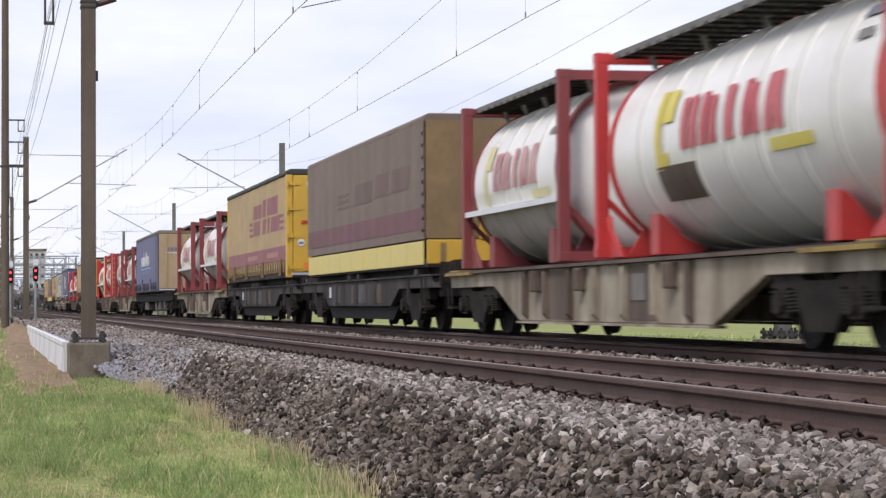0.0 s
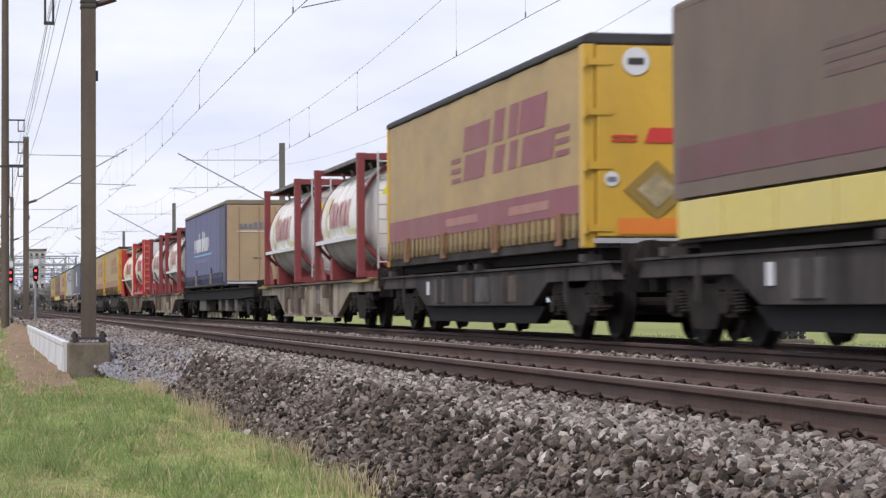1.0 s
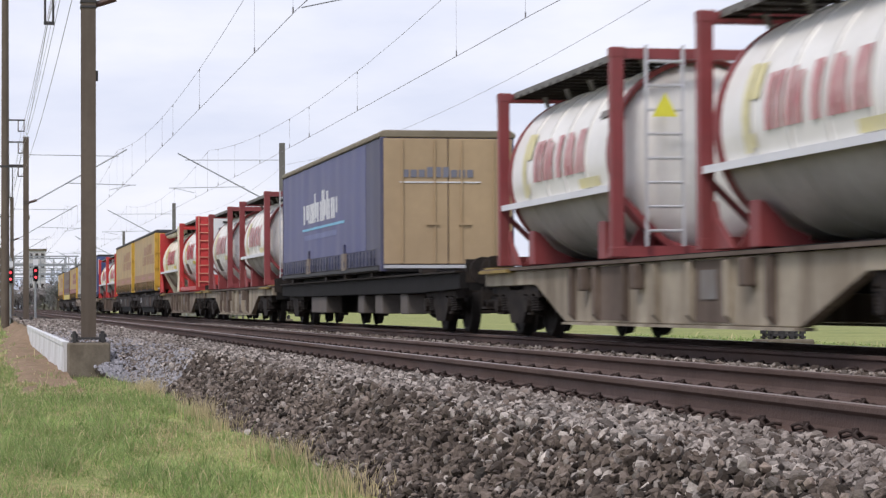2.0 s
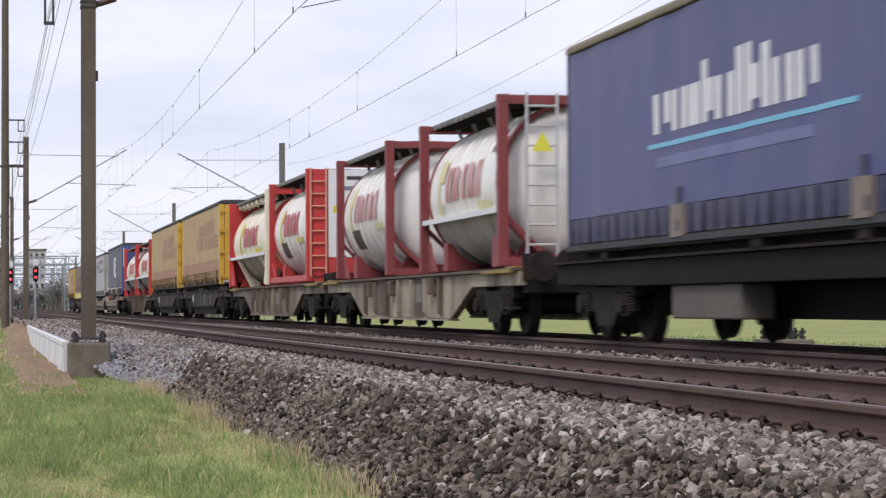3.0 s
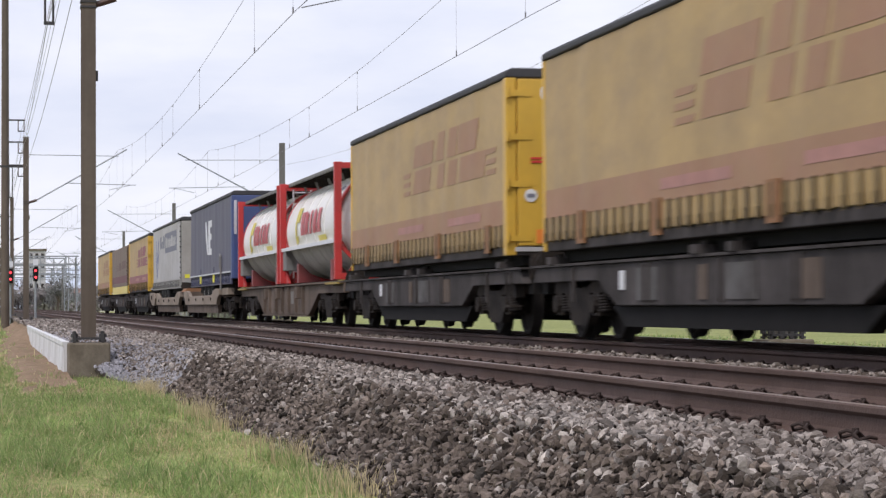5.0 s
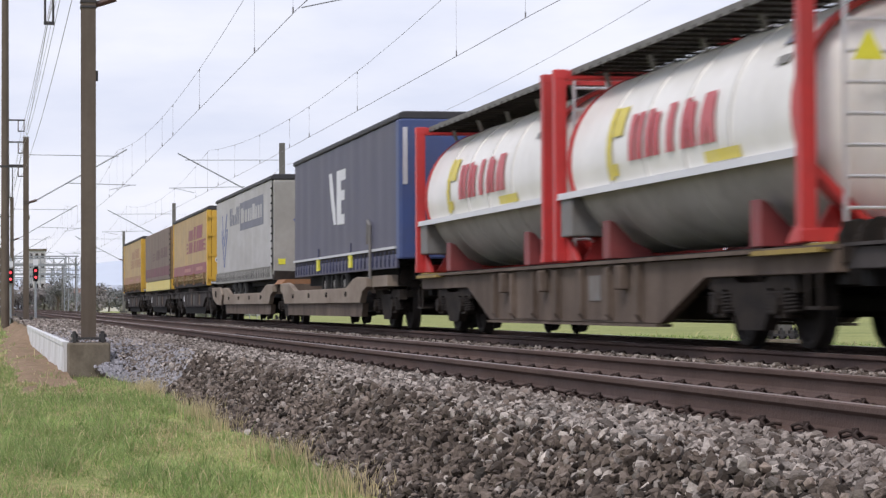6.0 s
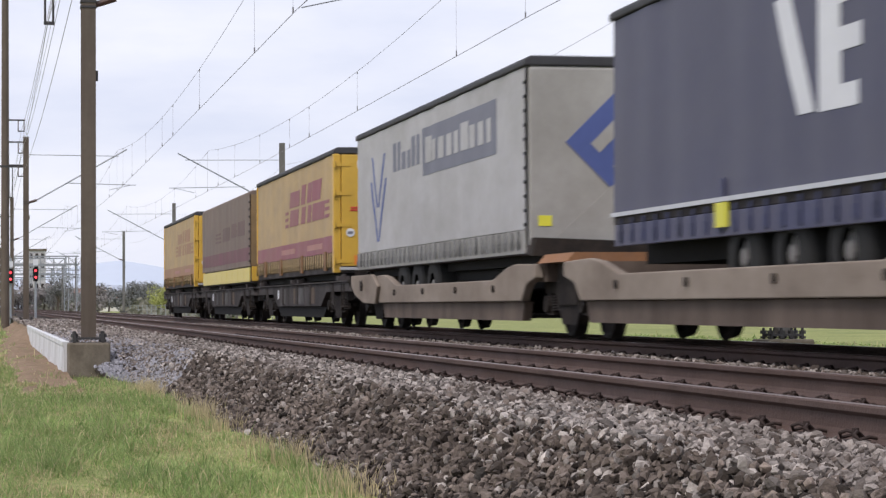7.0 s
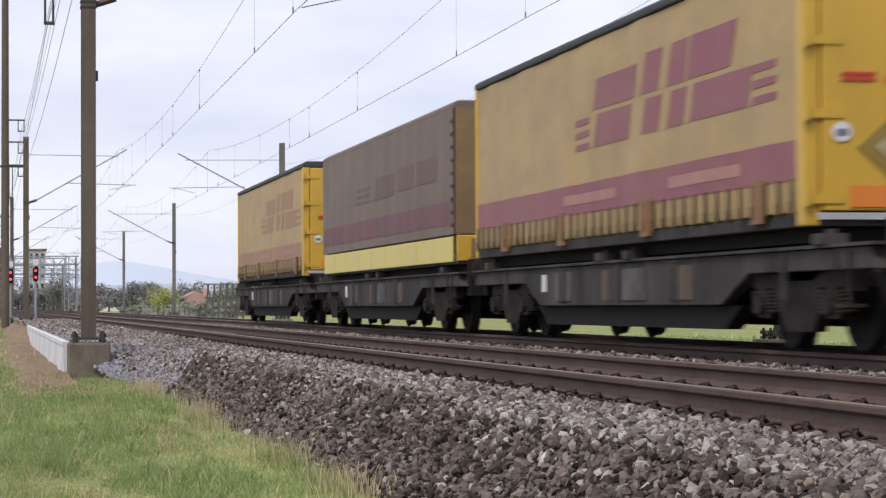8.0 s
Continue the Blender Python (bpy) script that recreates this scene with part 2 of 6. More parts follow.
# ---- mesh building ----
class Geo:
    """Collects faces for one mesh."""

    def __init__(self):
        self.v, self.f, self.mi = [], [], []

    def add(self, verts, faces, mi=0):
        n = len(self.v)
        self.v += [tuple(p) for p in verts]
        self.f += [tuple(i + n for i in q) for q in faces]
        self.mi += [mi] * len(faces)
        return self

    def box(self, x0, y0, z0, x1, y1, z1, mi=0):
        v = [(x, y, z) for z in (z0, z1) for y in (y0, y1) for x in (x0, x1)]
        return self.add(v, [(0, 2, 3, 1), (4, 5, 7, 6), (0, 1, 5, 4), (2, 6, 7, 3), (0, 4, 6, 2), (1, 3, 7, 5)], mi)

    def prism(self, pts, axis, a, b, mi=0):
        """A polygon pushed along an axis. pts are (y, z) for x, (x, z) for y, (x, y) for z."""
        n = len(pts)
        put = {"x": lambda p, k: (k, p[0], p[1]), "y": lambda p, k: (p[0], k, p[1]), "z": lambda p, k: (p[0], p[1], k)}[axis]
        v = [put(p, a) for p in pts] + [put(p, b) for p in pts]
        f = [tuple(range(n - 1, -1, -1)), tuple(range(n, 2 * n))]
        f += [(i, (i + 1) % n, n + (i + 1) % n, n + i) for i in range(n)]
        return self.add(v, f, mi)

    def tube(self, p, q, r, n=8, r2=None, mi=0):
        p, q = Vector(p), Vector(q)
        d = (q - p).normalized()
        a = d.orthogonal().normalized()
        b = d.cross(a)
        r2 = r if r2 is None else r2
        v = []
        for c, k in ((p, r), (q, r2)):
            v += [c + (a * math.cos(t) + b * math.sin(t)) * k for t in (2 * math.pi * i / n for i in range(n))]
        f = [tuple(range(n - 1, -1, -1)), tuple(range(n, 2 * n))]
        f += [(i, (i + 1) % n, n + (i + 1) % n, n + i) for i in range(n)]
        return self.add(v, f, mi)

    def bar(self, p, q, w, h, mi=0):
        """A flat bar from p to q."""
        p, q = Vector(p), Vector(q)
        d = (q - p).normalized()
        s = d.cross(Vector((0, 0, 1)))
        s = s.normalized() if s.length > 1e-3 else Vector((1, 0, 0))
        u = s.cross(d)
        v = [c + s * i * w / 2 + u * j * h / 2 for c in (p, q) for j in (-1, 1) for i in (-1, 1)]
        return self.add(v, [(0, 2, 3, 1), (4, 5, 7, 6), (0, 1, 5, 4), (2, 6, 7, 3), (0, 4, 6, 2), (1, 3, 7, 5)], mi)

    def path(self, pts, r, n=5, mi=0):
        """A thin tube through points."""
        base = len(self.v)
        for k, p in enumerate(pts):
            d = (Vector(pts[min(k + 1, len(pts) - 1)]) - Vector(pts[max(k - 1, 0)])).normalized()
            a = d.cross(Vector((0, 0, 1)))
            a = a.normalized() if a.length > 1e-4 else Vector((1, 0, 0))
            b = a.cross(d)
            self.v += [tuple(Vector(p) + (a * math.cos(t) + b * math.sin(t)) * r) for t in (2 * math.pi * i / n for i in range(n))]
        for k in range(len(pts) - 1):
            for i in range(n):
                j = (i + 1) % n
                self.f.append((base + k * n + i, base + k * n + j, base + (k + 1) * n + j, base + (k + 1) * n + i))
                self.mi.append(mi)
        return self

    def barrel(self, prof, a0=0.0, a1=2 * math.pi, n=40, cz=0.0, mi=0):
        """Turns (y, r) points about the lengthwise axis at height cz, from angle a0 to a1 (0: towards -x, a quarter turn: up)."""
        base, whole = len(self.v), abs(a1 - a0 - 2 * math.pi) < 1e-6
        m = n if whole else n + 1
        for y, r in prof:
            for i in range(m):
                t = a0 + (a1 - a0) * i / n
                self.v.append((-r * math.cos(t), y, cz + r * math.sin(t)))
        for k in range(len(prof) - 1):
            for i in range(n):
                j = (i + 1) % m
                self.f.append((base + k * m + i, base + k * m + j, base + (k + 1) * m + j, base + (k + 1) * m + i))
                self.mi.append(mi)
        return self

    def mesh(self, name, mats, smooth=False):
        me = bpy.data.meshes.new(name)
        me.from_pydata(self.v, [], self.f)
        for m in mats if isinstance(mats, (list, tuple)) else [mats]:
            me.materials.append(m)
        if any(self.mi):
            me.polygons.foreach_set("material_index", self.mi)
        bm = bmesh.new()
        bm.from_mesh(me)
        bmesh.ops.recalc_face_normals(bm, faces=bm.faces)
        bm.to_mesh(me)
        bm.free()
        if smooth:
            me.polygons.foreach_set("use_smooth", [True] * len(me.polygons))
            me.set_sharp_from_angle(angle=radians(35))
        me.update()
        return me


def part(name, geo, mats, parent, label="", at=None, smooth=False, bevel=0.0):
    """One mesh under a thing or a part."""
    ob = new(name, geo.mesh(name, mats, smooth) if isinstance(geo, Geo) else geo)
    ob.parent = parent
    if at is not None:
        ob.matrix_basis = at
    if bevel:
        b = ob.modifiers.new("edge", "BEVEL")
        b.width, b.segments, b.limit_method = bevel, 2, "ANGLE"
    return tagged(ob, label) if label else ob


def thing(name, label, category, group="", kind="", at=None):
    ob = tagged(new(name), label, category, group, kind)
    ob.empty_display_size = 0.2
    if at is not None:
        ob.matrix_basis = at
    return ob


def solid(name, geo, mats, label, category, kind="", at=None, smooth=False):
    ob = tagged(new(name, geo.mesh(name, mats, smooth)), label, category, "", kind)
    if at is not None:
        ob.matrix_basis = at
    return ob


TRAIN = []


def on_train(ob, y0, z=0.0):
    """Puts a thing on the far track, its middle y0 metres along it at the clip's start."""
    ob.matrix_basis = pose(TRACK_2, y0, z)
    TRAIN.append((ob, y0, z))
    return ob


# ---- ground, tracks ----
def build_ground():
    m = bpy.data.materials.new("meadow")
    m.use_nodes = True
    nt = m.node_tree
    b = nt.nodes["Principled BSDF"]
    b.inputs["Roughness"].default_value = 0.95
    b.inputs["Specular IOR Level"].default_value = 0.1
    co = nt.nodes.new("ShaderNodeTexCoord")
    big, small = nt.nodes.new("ShaderNodeTexNoise"), nt.nodes.new("ShaderNodeTexNoise")
    big.inputs["Scale"].default_value, small.inputs["Scale"].default_value = 0.35, 9.0
    big.inputs["Detail"].default_value = small.inputs["Detail"].default_value = 6.0
    for n in (big, small):
        nt.links.new(co.outputs["Object"], n.inputs["Vector"])
    r1, r2 = nt.nodes.new("ShaderNodeValToRGB"), nt.nodes.new("ShaderNodeValToRGB")
    r1.color_ramp.elements[0].position, r1.color_ramp.elements[0].color = 0.35, (0.255, 0.285, 0.105, 1)
    r1.color_ramp.elements[1].position, r1.color_ramp.elements[1].color = 0.7, (0.36, 0.375, 0.145, 1)
    r2.color_ramp.elements[0].position, r2.color_ramp.elements[0].color = 0.3, (0.55, 0.55, 0.55, 1)
    r2.color_ramp.elements[1].position, r2.color_ramp.elements[1].color = 0.7, (1.1, 1.1, 1.1, 1)
    nt.links.new(big.outputs[0], r1.inputs[0])
    nt.links.new(small.outputs[0], r2.inputs[0])
    mul = nt.nodes.new("ShaderNodeMixRGB")
    mul.blend_type = "MULTIPLY"
    mul.inputs[0].default_value = 1.0
    nt.links.new(r1.outputs[0], mul.inputs[1])
    nt.links.new(r2.outputs[0], mul.inputs[2])
    nt.links.new(mul.outputs[0], b.inputs["Base Color"])
    xs = [-3500, -800, -200, -60, -20, -8, 0, 3, 6, 12, 18, 30, 60, 200, 800, 3500]
    ys = [-150, -40, 0, 20, 40, 60, 90, 130, 200, 300, 450, 700, 1200, 2200, 4300]
    g = Geo()
    n = len(xs)
    v = [(x, y, FIELD + (0.06 * noise.noise(Vector((x * 0.2, y * 0.05, 0))) if 0 < y < 300 and -20 < x < 60 else 0)) for y in ys for x in xs]
    g.add(v, [(j * n + i, j * n + i + 1, (j + 1) * n + i + 1, (j + 1) * n + i) for j in range(len(ys) - 1) for i in range(n - 1)])
    return solid("ground", g, m, "flat green meadow with short grass reaching the horizon", "ground", "structure")


build_ground()


def bed_edge(y):
    """x of the ballast's foot: the bed widens to the edge wall beyond the first mast."""
    return 2.06 - 0.83 * min(1, max(0, (y - 31.0) / 6.0))


def bed_height(x, y):
    """Height of the ballast surface across the two tracks."""
    s = min(1, max(0, (y - 31.0) / 6.0))
    flat = BED if x > 2.7 else BED + 0.06 * min(1, (2.7 - x) / 0.8)
    wide, edge = bed_edge(y), 2.75
    slope = BED - (edge - x) / (edge - wide) * (BED - FIELD + 0.03) if x < edge else BED
    z = slope + (flat - slope) * s * s
    far = 10.35
    if x > far:
        z = BED - (x - far) / 0.75 * (BED - FIELD + 0.03)
    if RAIL_B + 0.5 < x < RAIL_C - 0.5:
        z += 0.02
    if 3.66 < x < RAIL_A:
        z -= 0.06
    if RAIL_A + 0.1 < x < RAIL_B - 0.1:
        z -= 0.07
    return z


def build_bed():
    g = Geo()
    ys = [-30, 0] + [4 + 1.5 * i for i in range(18)] + [31, 32, 33, 34, 35, 36, 40, 45, 60, 90, 150, 300, 600, 900]
    xs = [1.23, 1.6, 2.06, 2.4, 2.75, 3.3, 3.64, 3.70, 3.95, 4.01, 4.6, 5.26, 5.32, 5.56, 6.2, 7.0, 8.0, 9.2, 10.35, 11.1]
    n = len(xs)
    v = []
    for y in ys:
        for x in xs:
            xx = max(x, bed_edge(y))
            v.append((xx, y, bed_height(xx, y) - 0.02))
    g.add(v, [(j * n + i, j * n + i + 1, (j + 1) * n + i + 1, (j + 1) * n + i) for j in range(len(ys) - 1) for i in range(n - 1)])
    me = g.mesh("ballast_bed", M_BED)
    return tagged(new("ballast_bed", me), "dark earthy bed of the railway under loose crushed stone", "ballast", "", "structure")


build_bed()


def stone_shapes(count, seed):
    """Angular stones: 12 corners pulled about, 20 faces."""
    rs = np.random.RandomState(seed)
    t = (1 + 5 ** 0.5) / 2
    v = np.array([(-1, t, 0), (1, t, 0), (-1, -t, 0), (1, -t, 0), (0, -1, t), (0, 1, t), (0, -1, -t), (0, 1, -t), (t, 0, -1), (t, 0, 1), (-t, 0, -1), (-t, 0, 1)])
    v /= np.linalg.norm(v[0])
    f = np.array([(0, 11, 5), (0, 5, 1), (0, 1, 7), (0, 7, 10), (0, 10, 11), (1, 5, 9), (5, 11, 4), (11, 10, 2), (10, 7, 6), (7, 1, 8),
                  (3, 9, 4), (3, 4, 2), (3, 2, 6), (3, 6, 8), (3, 8, 9), (4, 9, 5), (2, 4, 11), (6, 2, 10), (8, 6, 7), (9, 8, 1)])
    out = []
    for _ in range(count):
        w = v * rs.uniform(0.78, 1.15, (12, 1))
        for _ in range(5):      # cut flat facets
            d = rs.normal(size=3)
            d /= np.linalg.norm(d)
            h = rs.uniform(0.25, 0.6)
            over = np.maximum(w @ d - h, 0)
            w -= over[:, None] * d
        w *= np.array([1.25, 1.0, 0.8]) * rs.uniform(0.75, 1.25, 3)
        out.append(w)
    return out, f


def scatter(name, places, sizes, mats, label, category, seed):
    """Many loose pieces in one mesh."""
    rs = np.random.RandomState(seed)
    shapes, f = stone_shapes(14, seed)
    n = len(places)
    pick = rs.randint(0, len(shapes), n)
    base = np.array(shapes)[pick]
    q = rs.normal(size=(n, 4))
    q /= np.linalg.norm(q, axis=1)[:, None]
    w, x, y, z = q.T
    rot = np.stack([1 - 2 * (y * y + z * z), 2 * (x * y - z * w), 2 * (x * z + y * w), 2 * (x * y + z * w), 1 - 2 * (x * x + z * z), 2 * (y * z - x * w),
                    2 * (x * z - y * w), 2 * (y * z + x * w), 1 - 2 * (x * x + y * y)], 1).reshape(n, 3, 3)
    v = np.einsum("nij,nkj->nki", rot, base) * sizes[:, None, None] + places[:, None, :]
    nv = base.shape[1]
    faces = (f[None] + (np.arange(n) * nv)[:, None, None]).reshape(-1)
    me = bpy.data.meshes.new(name)
    me.vertices.add(n * nv)
    me.vertices.foreach_set("co", v.astype(np.float32).ravel())
    me.loops.add(len(faces))
    me.loops.foreach_set("vertex_index", faces.astype(np.int32))
    me.polygons.add(len(faces) // 3)
    me.polygons.foreach_set("loop_start", np.arange(0, len(faces), 3, dtype=np.int32))
    me.materials.append(mats)
    me.polygons.foreach_set("use_smooth", np.zeros(len(faces) // 3, dtype=bool))
    me.update(calc_edges=True)
    return tagged(new(name, me), label, category, "", "stuff")


def build_ballast():
    rs = np.random.RandomState(3)
    pts, size = [], []

    def strip(x0, x1, y0, y1, per, r0, r1):
        n = int((x1 - x0) * (y1 - y0) * per)
        x, y = rs.uniform(x0, x1, n), rs.uniform(y0, y1, n)
        s = rs.uniform(r0, r1, n) * np.where(rs.rand(n) < 0.07, 1.5, 1.0)
        z = np.array([bed_height(a, b) for a, b in zip(x, y)]) + rs.uniform(-0.02, 0.045, n)
        pts.append(np.stack([x, y, z], 1))
        size.append(s)

    strip(2.02, 3.79, 6.0, 14.0, 1150, 0.015, 0.036)
    strip(2.02, 3.79, 14.0, 24.0, 950, 0.016, 0.037)
    strip(1.96, 3.79, 24.0, 36.0, 620, 0.018, 0.040)
    strip(2.05, 3.78, -6.0, 6.0, 260, 0.024, 0.045)
    strip(5.5, 7.42, -6.0, 11.0, 150, 0.026, 0.045)
    strip(1.26, 3.78, 36.0, 60.0, 260, 0.026, 0.046)
    strip(1.26, 3.78, 60.0, 110.0, 70, 0.04, 0.07)
    strip(5.5, 7.42, 11.0, 40.0, 620, 0.019, 0.040)
    strip(5.5, 7.42, 40.0, 75.0, 240, 0.03, 0.05)
    strip(4.0, 5.26, -6.0, 50.0, 60, 0.018, 0.03)
    strip(9.2, 10.9, 20.0, 60.0, 90, 0.03, 0.05)
    p, sz = np.concatenate(pts), np.concatenate(size)
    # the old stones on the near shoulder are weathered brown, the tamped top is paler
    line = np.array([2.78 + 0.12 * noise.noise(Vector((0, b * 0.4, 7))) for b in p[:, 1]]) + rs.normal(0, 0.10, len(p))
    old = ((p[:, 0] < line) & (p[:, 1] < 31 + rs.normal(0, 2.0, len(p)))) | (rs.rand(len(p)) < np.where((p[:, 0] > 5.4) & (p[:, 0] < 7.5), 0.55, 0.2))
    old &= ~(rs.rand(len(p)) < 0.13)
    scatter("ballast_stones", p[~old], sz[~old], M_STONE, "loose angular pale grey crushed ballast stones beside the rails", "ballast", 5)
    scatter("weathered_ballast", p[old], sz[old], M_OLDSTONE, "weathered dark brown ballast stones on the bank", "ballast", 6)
    n = 17000
    y = rs.uniform(28.5, 52, n)
    x = np.array([bed_edge(b) for b in y]) + rs.uniform(0, 1, n) ** 1.3 * np.clip((y - 27) / 8, 0, 1) * 1.45
    z = np.array([bed_height(a, b) for a, b in zip(x, y)]) + rs.uniform(0.015, 0.045, n)
    scatter("fine_gravel", np.stack([x, y, z], 1), rs.uniform(0.014, 0.028, n), M_GRAVEL, "bluish grey fine gravel filling beside the mast footing", "gravel", 8)


build_ballast()


def build_track(name, x_near, x_far, label, top, first, last):
    track = thing(name, label, "railway track", "railway tracks", "structure", pose((x_near + x_far) / 2, 0, 0))
    half = [(0.075, -0.172), (0.075, -0.16), (0.02, -0.142), (0.0085, -0.12), (0.0085, -0.055), (0.03, -0.04), (0.036, -0.034), (0.036, -0.008), (0.028, 0.0)]
    prof = half + [(-a, z) for a, z in reversed(half)]
    for s in (-0.7525, 0.7525):
        g = Geo()
        n = len(prof)
        ys = [-30, 0, 15, 40, 90, 200, 900]
        for y in ys:
            g.v += [(s + a, y, z) for a, z in prof]
        for k in range(len(ys) - 1):
            for i in range(n):
                j = (i + 1) % n
                g.f.append((k * n + i, k * n + j, (k + 1) * n + j, (k + 1) * n + i))
                g.mi.append(1 if i == 8 else 0)
        part("rail", g, [M_RAIL, top], track, "brown rusty steel rail with a worn running surface")
    # concrete sleepers every 0.6 m, with spring clips on both sides of each rail
    g = Geo().prism([(-0.13, -0.36), (0.13, -0.36), (0.11, -0.178), (-0.11, -0.178)], "x", -1.3, 1.3)
    sleeper = g.mesh("sleeper", M_CONC)
    c = Geo()
    for dy in (-0.058, 0.058):
        loop = [(0.0, dy * 0.3, 0.0), (-0.035, dy * 0.5, 0.03), (-0.06, dy, 0.042), (-0.085, dy * 1.5, 0.03), (-0.07, dy * 1.9, 0.008), (-0.02, dy * 1.7, 0.02), (0.02, dy * 1.5, 0.012)]
        c.path(loop, 0.009, 6)
    c.tube((-0.045, 0, -0.02), (-0.045, 0, 0.055), 0.016, 6)
    c.box(-0.10, -0.07, -0.02, 0.0, 0.07, 0.004)
    clip = c.mesh("rail_clip", mat("rusty_clip", (0.05, 0.036, 0.032), 0.8, 0, 0.2, 5.0, spec=0.15), True)
    k = 0
    y = first
    while y < last:
        s = part("sleeper", sleeper, None, track, at=pose(0, y, 0))
        if k < 72:
            for rx, turn in ((-0.7525 - 0.072, 0), (-0.7525 + 0.072, 180), (0.7525 - 0.072, 0), (0.7525 + 0.072, 180)):
                part("rail_clip", clip, None, s, at=pose(rx, 0, -0.150 if rx < -0.8 else -0.180, 0, 0, turn))
        y += 0.62
        k += 1
    return track


build_track("track_near", RAIL_A, RAIL_B, "straight railway track with brown rails on concrete sleepers", M_RAILTOP2, 5.29, 98)
build_track("track_far", RAIL_C, RAIL_D, "straight railway track under the passing freight train", M_RAILTOP, 14.0, 98)


# ---- grass ----
def leafy(m, share=0.4):
    """Lets light through thin blades and leaves."""
    nt = m.node_tree
    b, out = nt.nodes["Principled BSDF"], nt.nodes["Material Output"]
    tr, mx = nt.nodes.new("ShaderNodeBsdfTranslucent"), nt.nodes.new("ShaderNodeMixShader")
    mx.inputs[0].default_value = share
    nt.links.new(b.inputs["Base Color"].links[0].from_socket, tr.inputs["Color"])
    nt.links.new(b.outputs[0], mx.inputs[1])
    nt.links.new(tr.outputs[0], mx.inputs[2])
    nt.links.new(mx.outputs[0], out.inputs["Surface"])
    return m



def build_grass():
    rs = np.random.RandomState(11)
    verts, faces, mids = [], [], []

    def blades(x, y, z, h, w, lean, mi):
        n = len(x)
        a = rs.uniform(0, 2 * np.pi, n)
        dx, dy = np.cos(a) * w / 2, np.sin(a) * w / 2
        la = rs.uniform(0, 2 * np.pi, n)
        lx, ly = np.cos(la) * lean * h, np.sin(la) * lean * h
        base = np.stack([x, y, z], 1)
        p = np.zeros((n, 5, 3))
        side = np.stack([dx, dy, 0 * dx], 1)
        mid = base + np.stack([lx * 0.35, ly * 0.35, h * 0.6], 1)
        p[:, 0], p[:, 1] = base - side, base + side
        p[:, 2], p[:, 3] = mid + side * 0.7, mid - side * 0.7
        p[:, 4] = base + np.stack([lx, ly, h * np.sqrt(np.maximum(0.1, 1 - lean ** 2 * 0.5))], 1)
        o = sum(len(q) for q in verts)
        verts.append(p.reshape(-1, 3))
        k = (np.arange(n) * 5 + o)[:, None]
        faces.append(np.concatenate([k + np.array([0, 1, 2]), k + np.array([0, 2, 3]), k + np.array([3, 2, 4])], 1).reshape(-1, 3))
        mids.append(np.repeat(np.full(n, mi) if np.isscalar(mi) else mi, 3))

    def patch(x0, x1, y0, y1, per, h0, h1, w, straw, keep=None):
        n = int((x1 - x0) * (y1 - y0) * per)
        x, y = rs.uniform(x0, x1, n), rs.uniform(y0, y1, n)
        clump = np.array([noise.noise(Vector((a * 2.6, b * 0.8, 1.7))) for a, b in zip(x, y)])
        dry = np.array([noise.noise(Vector((a * 0.9, b * 0.3, 8.2))) + 0.5 * noise.noise(Vector((a * 5.0, b * 1.2, 3.1))) for a, b in zip(x, y)])
        ok = clump > -0.8
        if keep is not None:
            ok &= keep(x, y, clump)
        x, y, clump, dry = x[ok], y[ok], clump[ok], dry[ok]
        tall = np.where(rs.rand(len(x)) < 0.05, 1.9, 1.0)
        h = rs.uniform(h0, h1, len(x)) * np.maximum(0.5, 1 + 0.9 * clump) * tall * np.where(dry > 0.15, 0.7, 1.0)
        p = straw + 0.2 * np.maximum(0, -clump) + 0.75 * np.clip(dry, 0, 0.6)
        mi = np.where(rs.rand(len(x)) < p, 1, np.where(rs.rand(len(x)) < 0.3, 2, 0))
        blades(x, y, np.full(len(x), FIELD - 0.02), h, w, rs.uniform(0.2, 1.15, len(x)), mi)

    dirt = lambda x, y, c: ~((y > 28.5 + 6 * c + 7 * np.abs(x - 0.75) + rs.normal(0, 1.8, len(x))) & (x > 0.2 + 0.4 * c) & (x < 1.3) & (rs.rand(len(x)) > 0.16 + 0.6 * np.clip(c, 0, 1) + 0.5 * np.clip((33 - y) / 5, 0, 1)))
    patch(-0.3, 2.04, 11.5, 18, 7000, 0.035, 0.095, 0.007, 0.10)
    patch(-0.2, 2.04, 18, 27, 5000, 0.035, 0.095, 0.009, 0.12)
    patch(-0.2, 2.04, 27, 42, 2600, 0.03, 0.085, 0.011, 0.22, dirt)
    patch(-0.6, 1.3, 42, 75, 450, 0.04, 0.11, 0.018, 0.35, dirt)
    patch(-1.5, 1.1, 75, 160, 90, 0.08, 0.2, 0.05, 0.15)
    patch(-4.0, -0.3, 0, 30, 110, 0.05, 0.12, 0.014, 0.12)
    patch(-3.0, 2.04, -6, 11.5, 160, 0.05, 0.12, 0.012, 0.12)
    # a fringe of taller dry grass along the foot of the ballast
    n = 4200
    y = rs.uniform(11.5, 35, n)
    tuft = np.array([noise.noise(Vector((0.3, b * 0.8, 4.1))) for b in y])
    y, tuft = y[tuft > 0.06], tuft[tuft > 0.06]
    blades(rs.normal(2.0, 0.11, len(y)), y, np.full(len(y), FIELD), rs.uniform(0.08, 0.26, len(y)) * (0.6 + tuft), 0.006, rs.uniform(0.1, 0.6, len(y)), 1)
    # far field beyond the tracks
    patch(12.5, 22, 45, 75, 60, 0.06, 0.14, 0.03, 0.05)
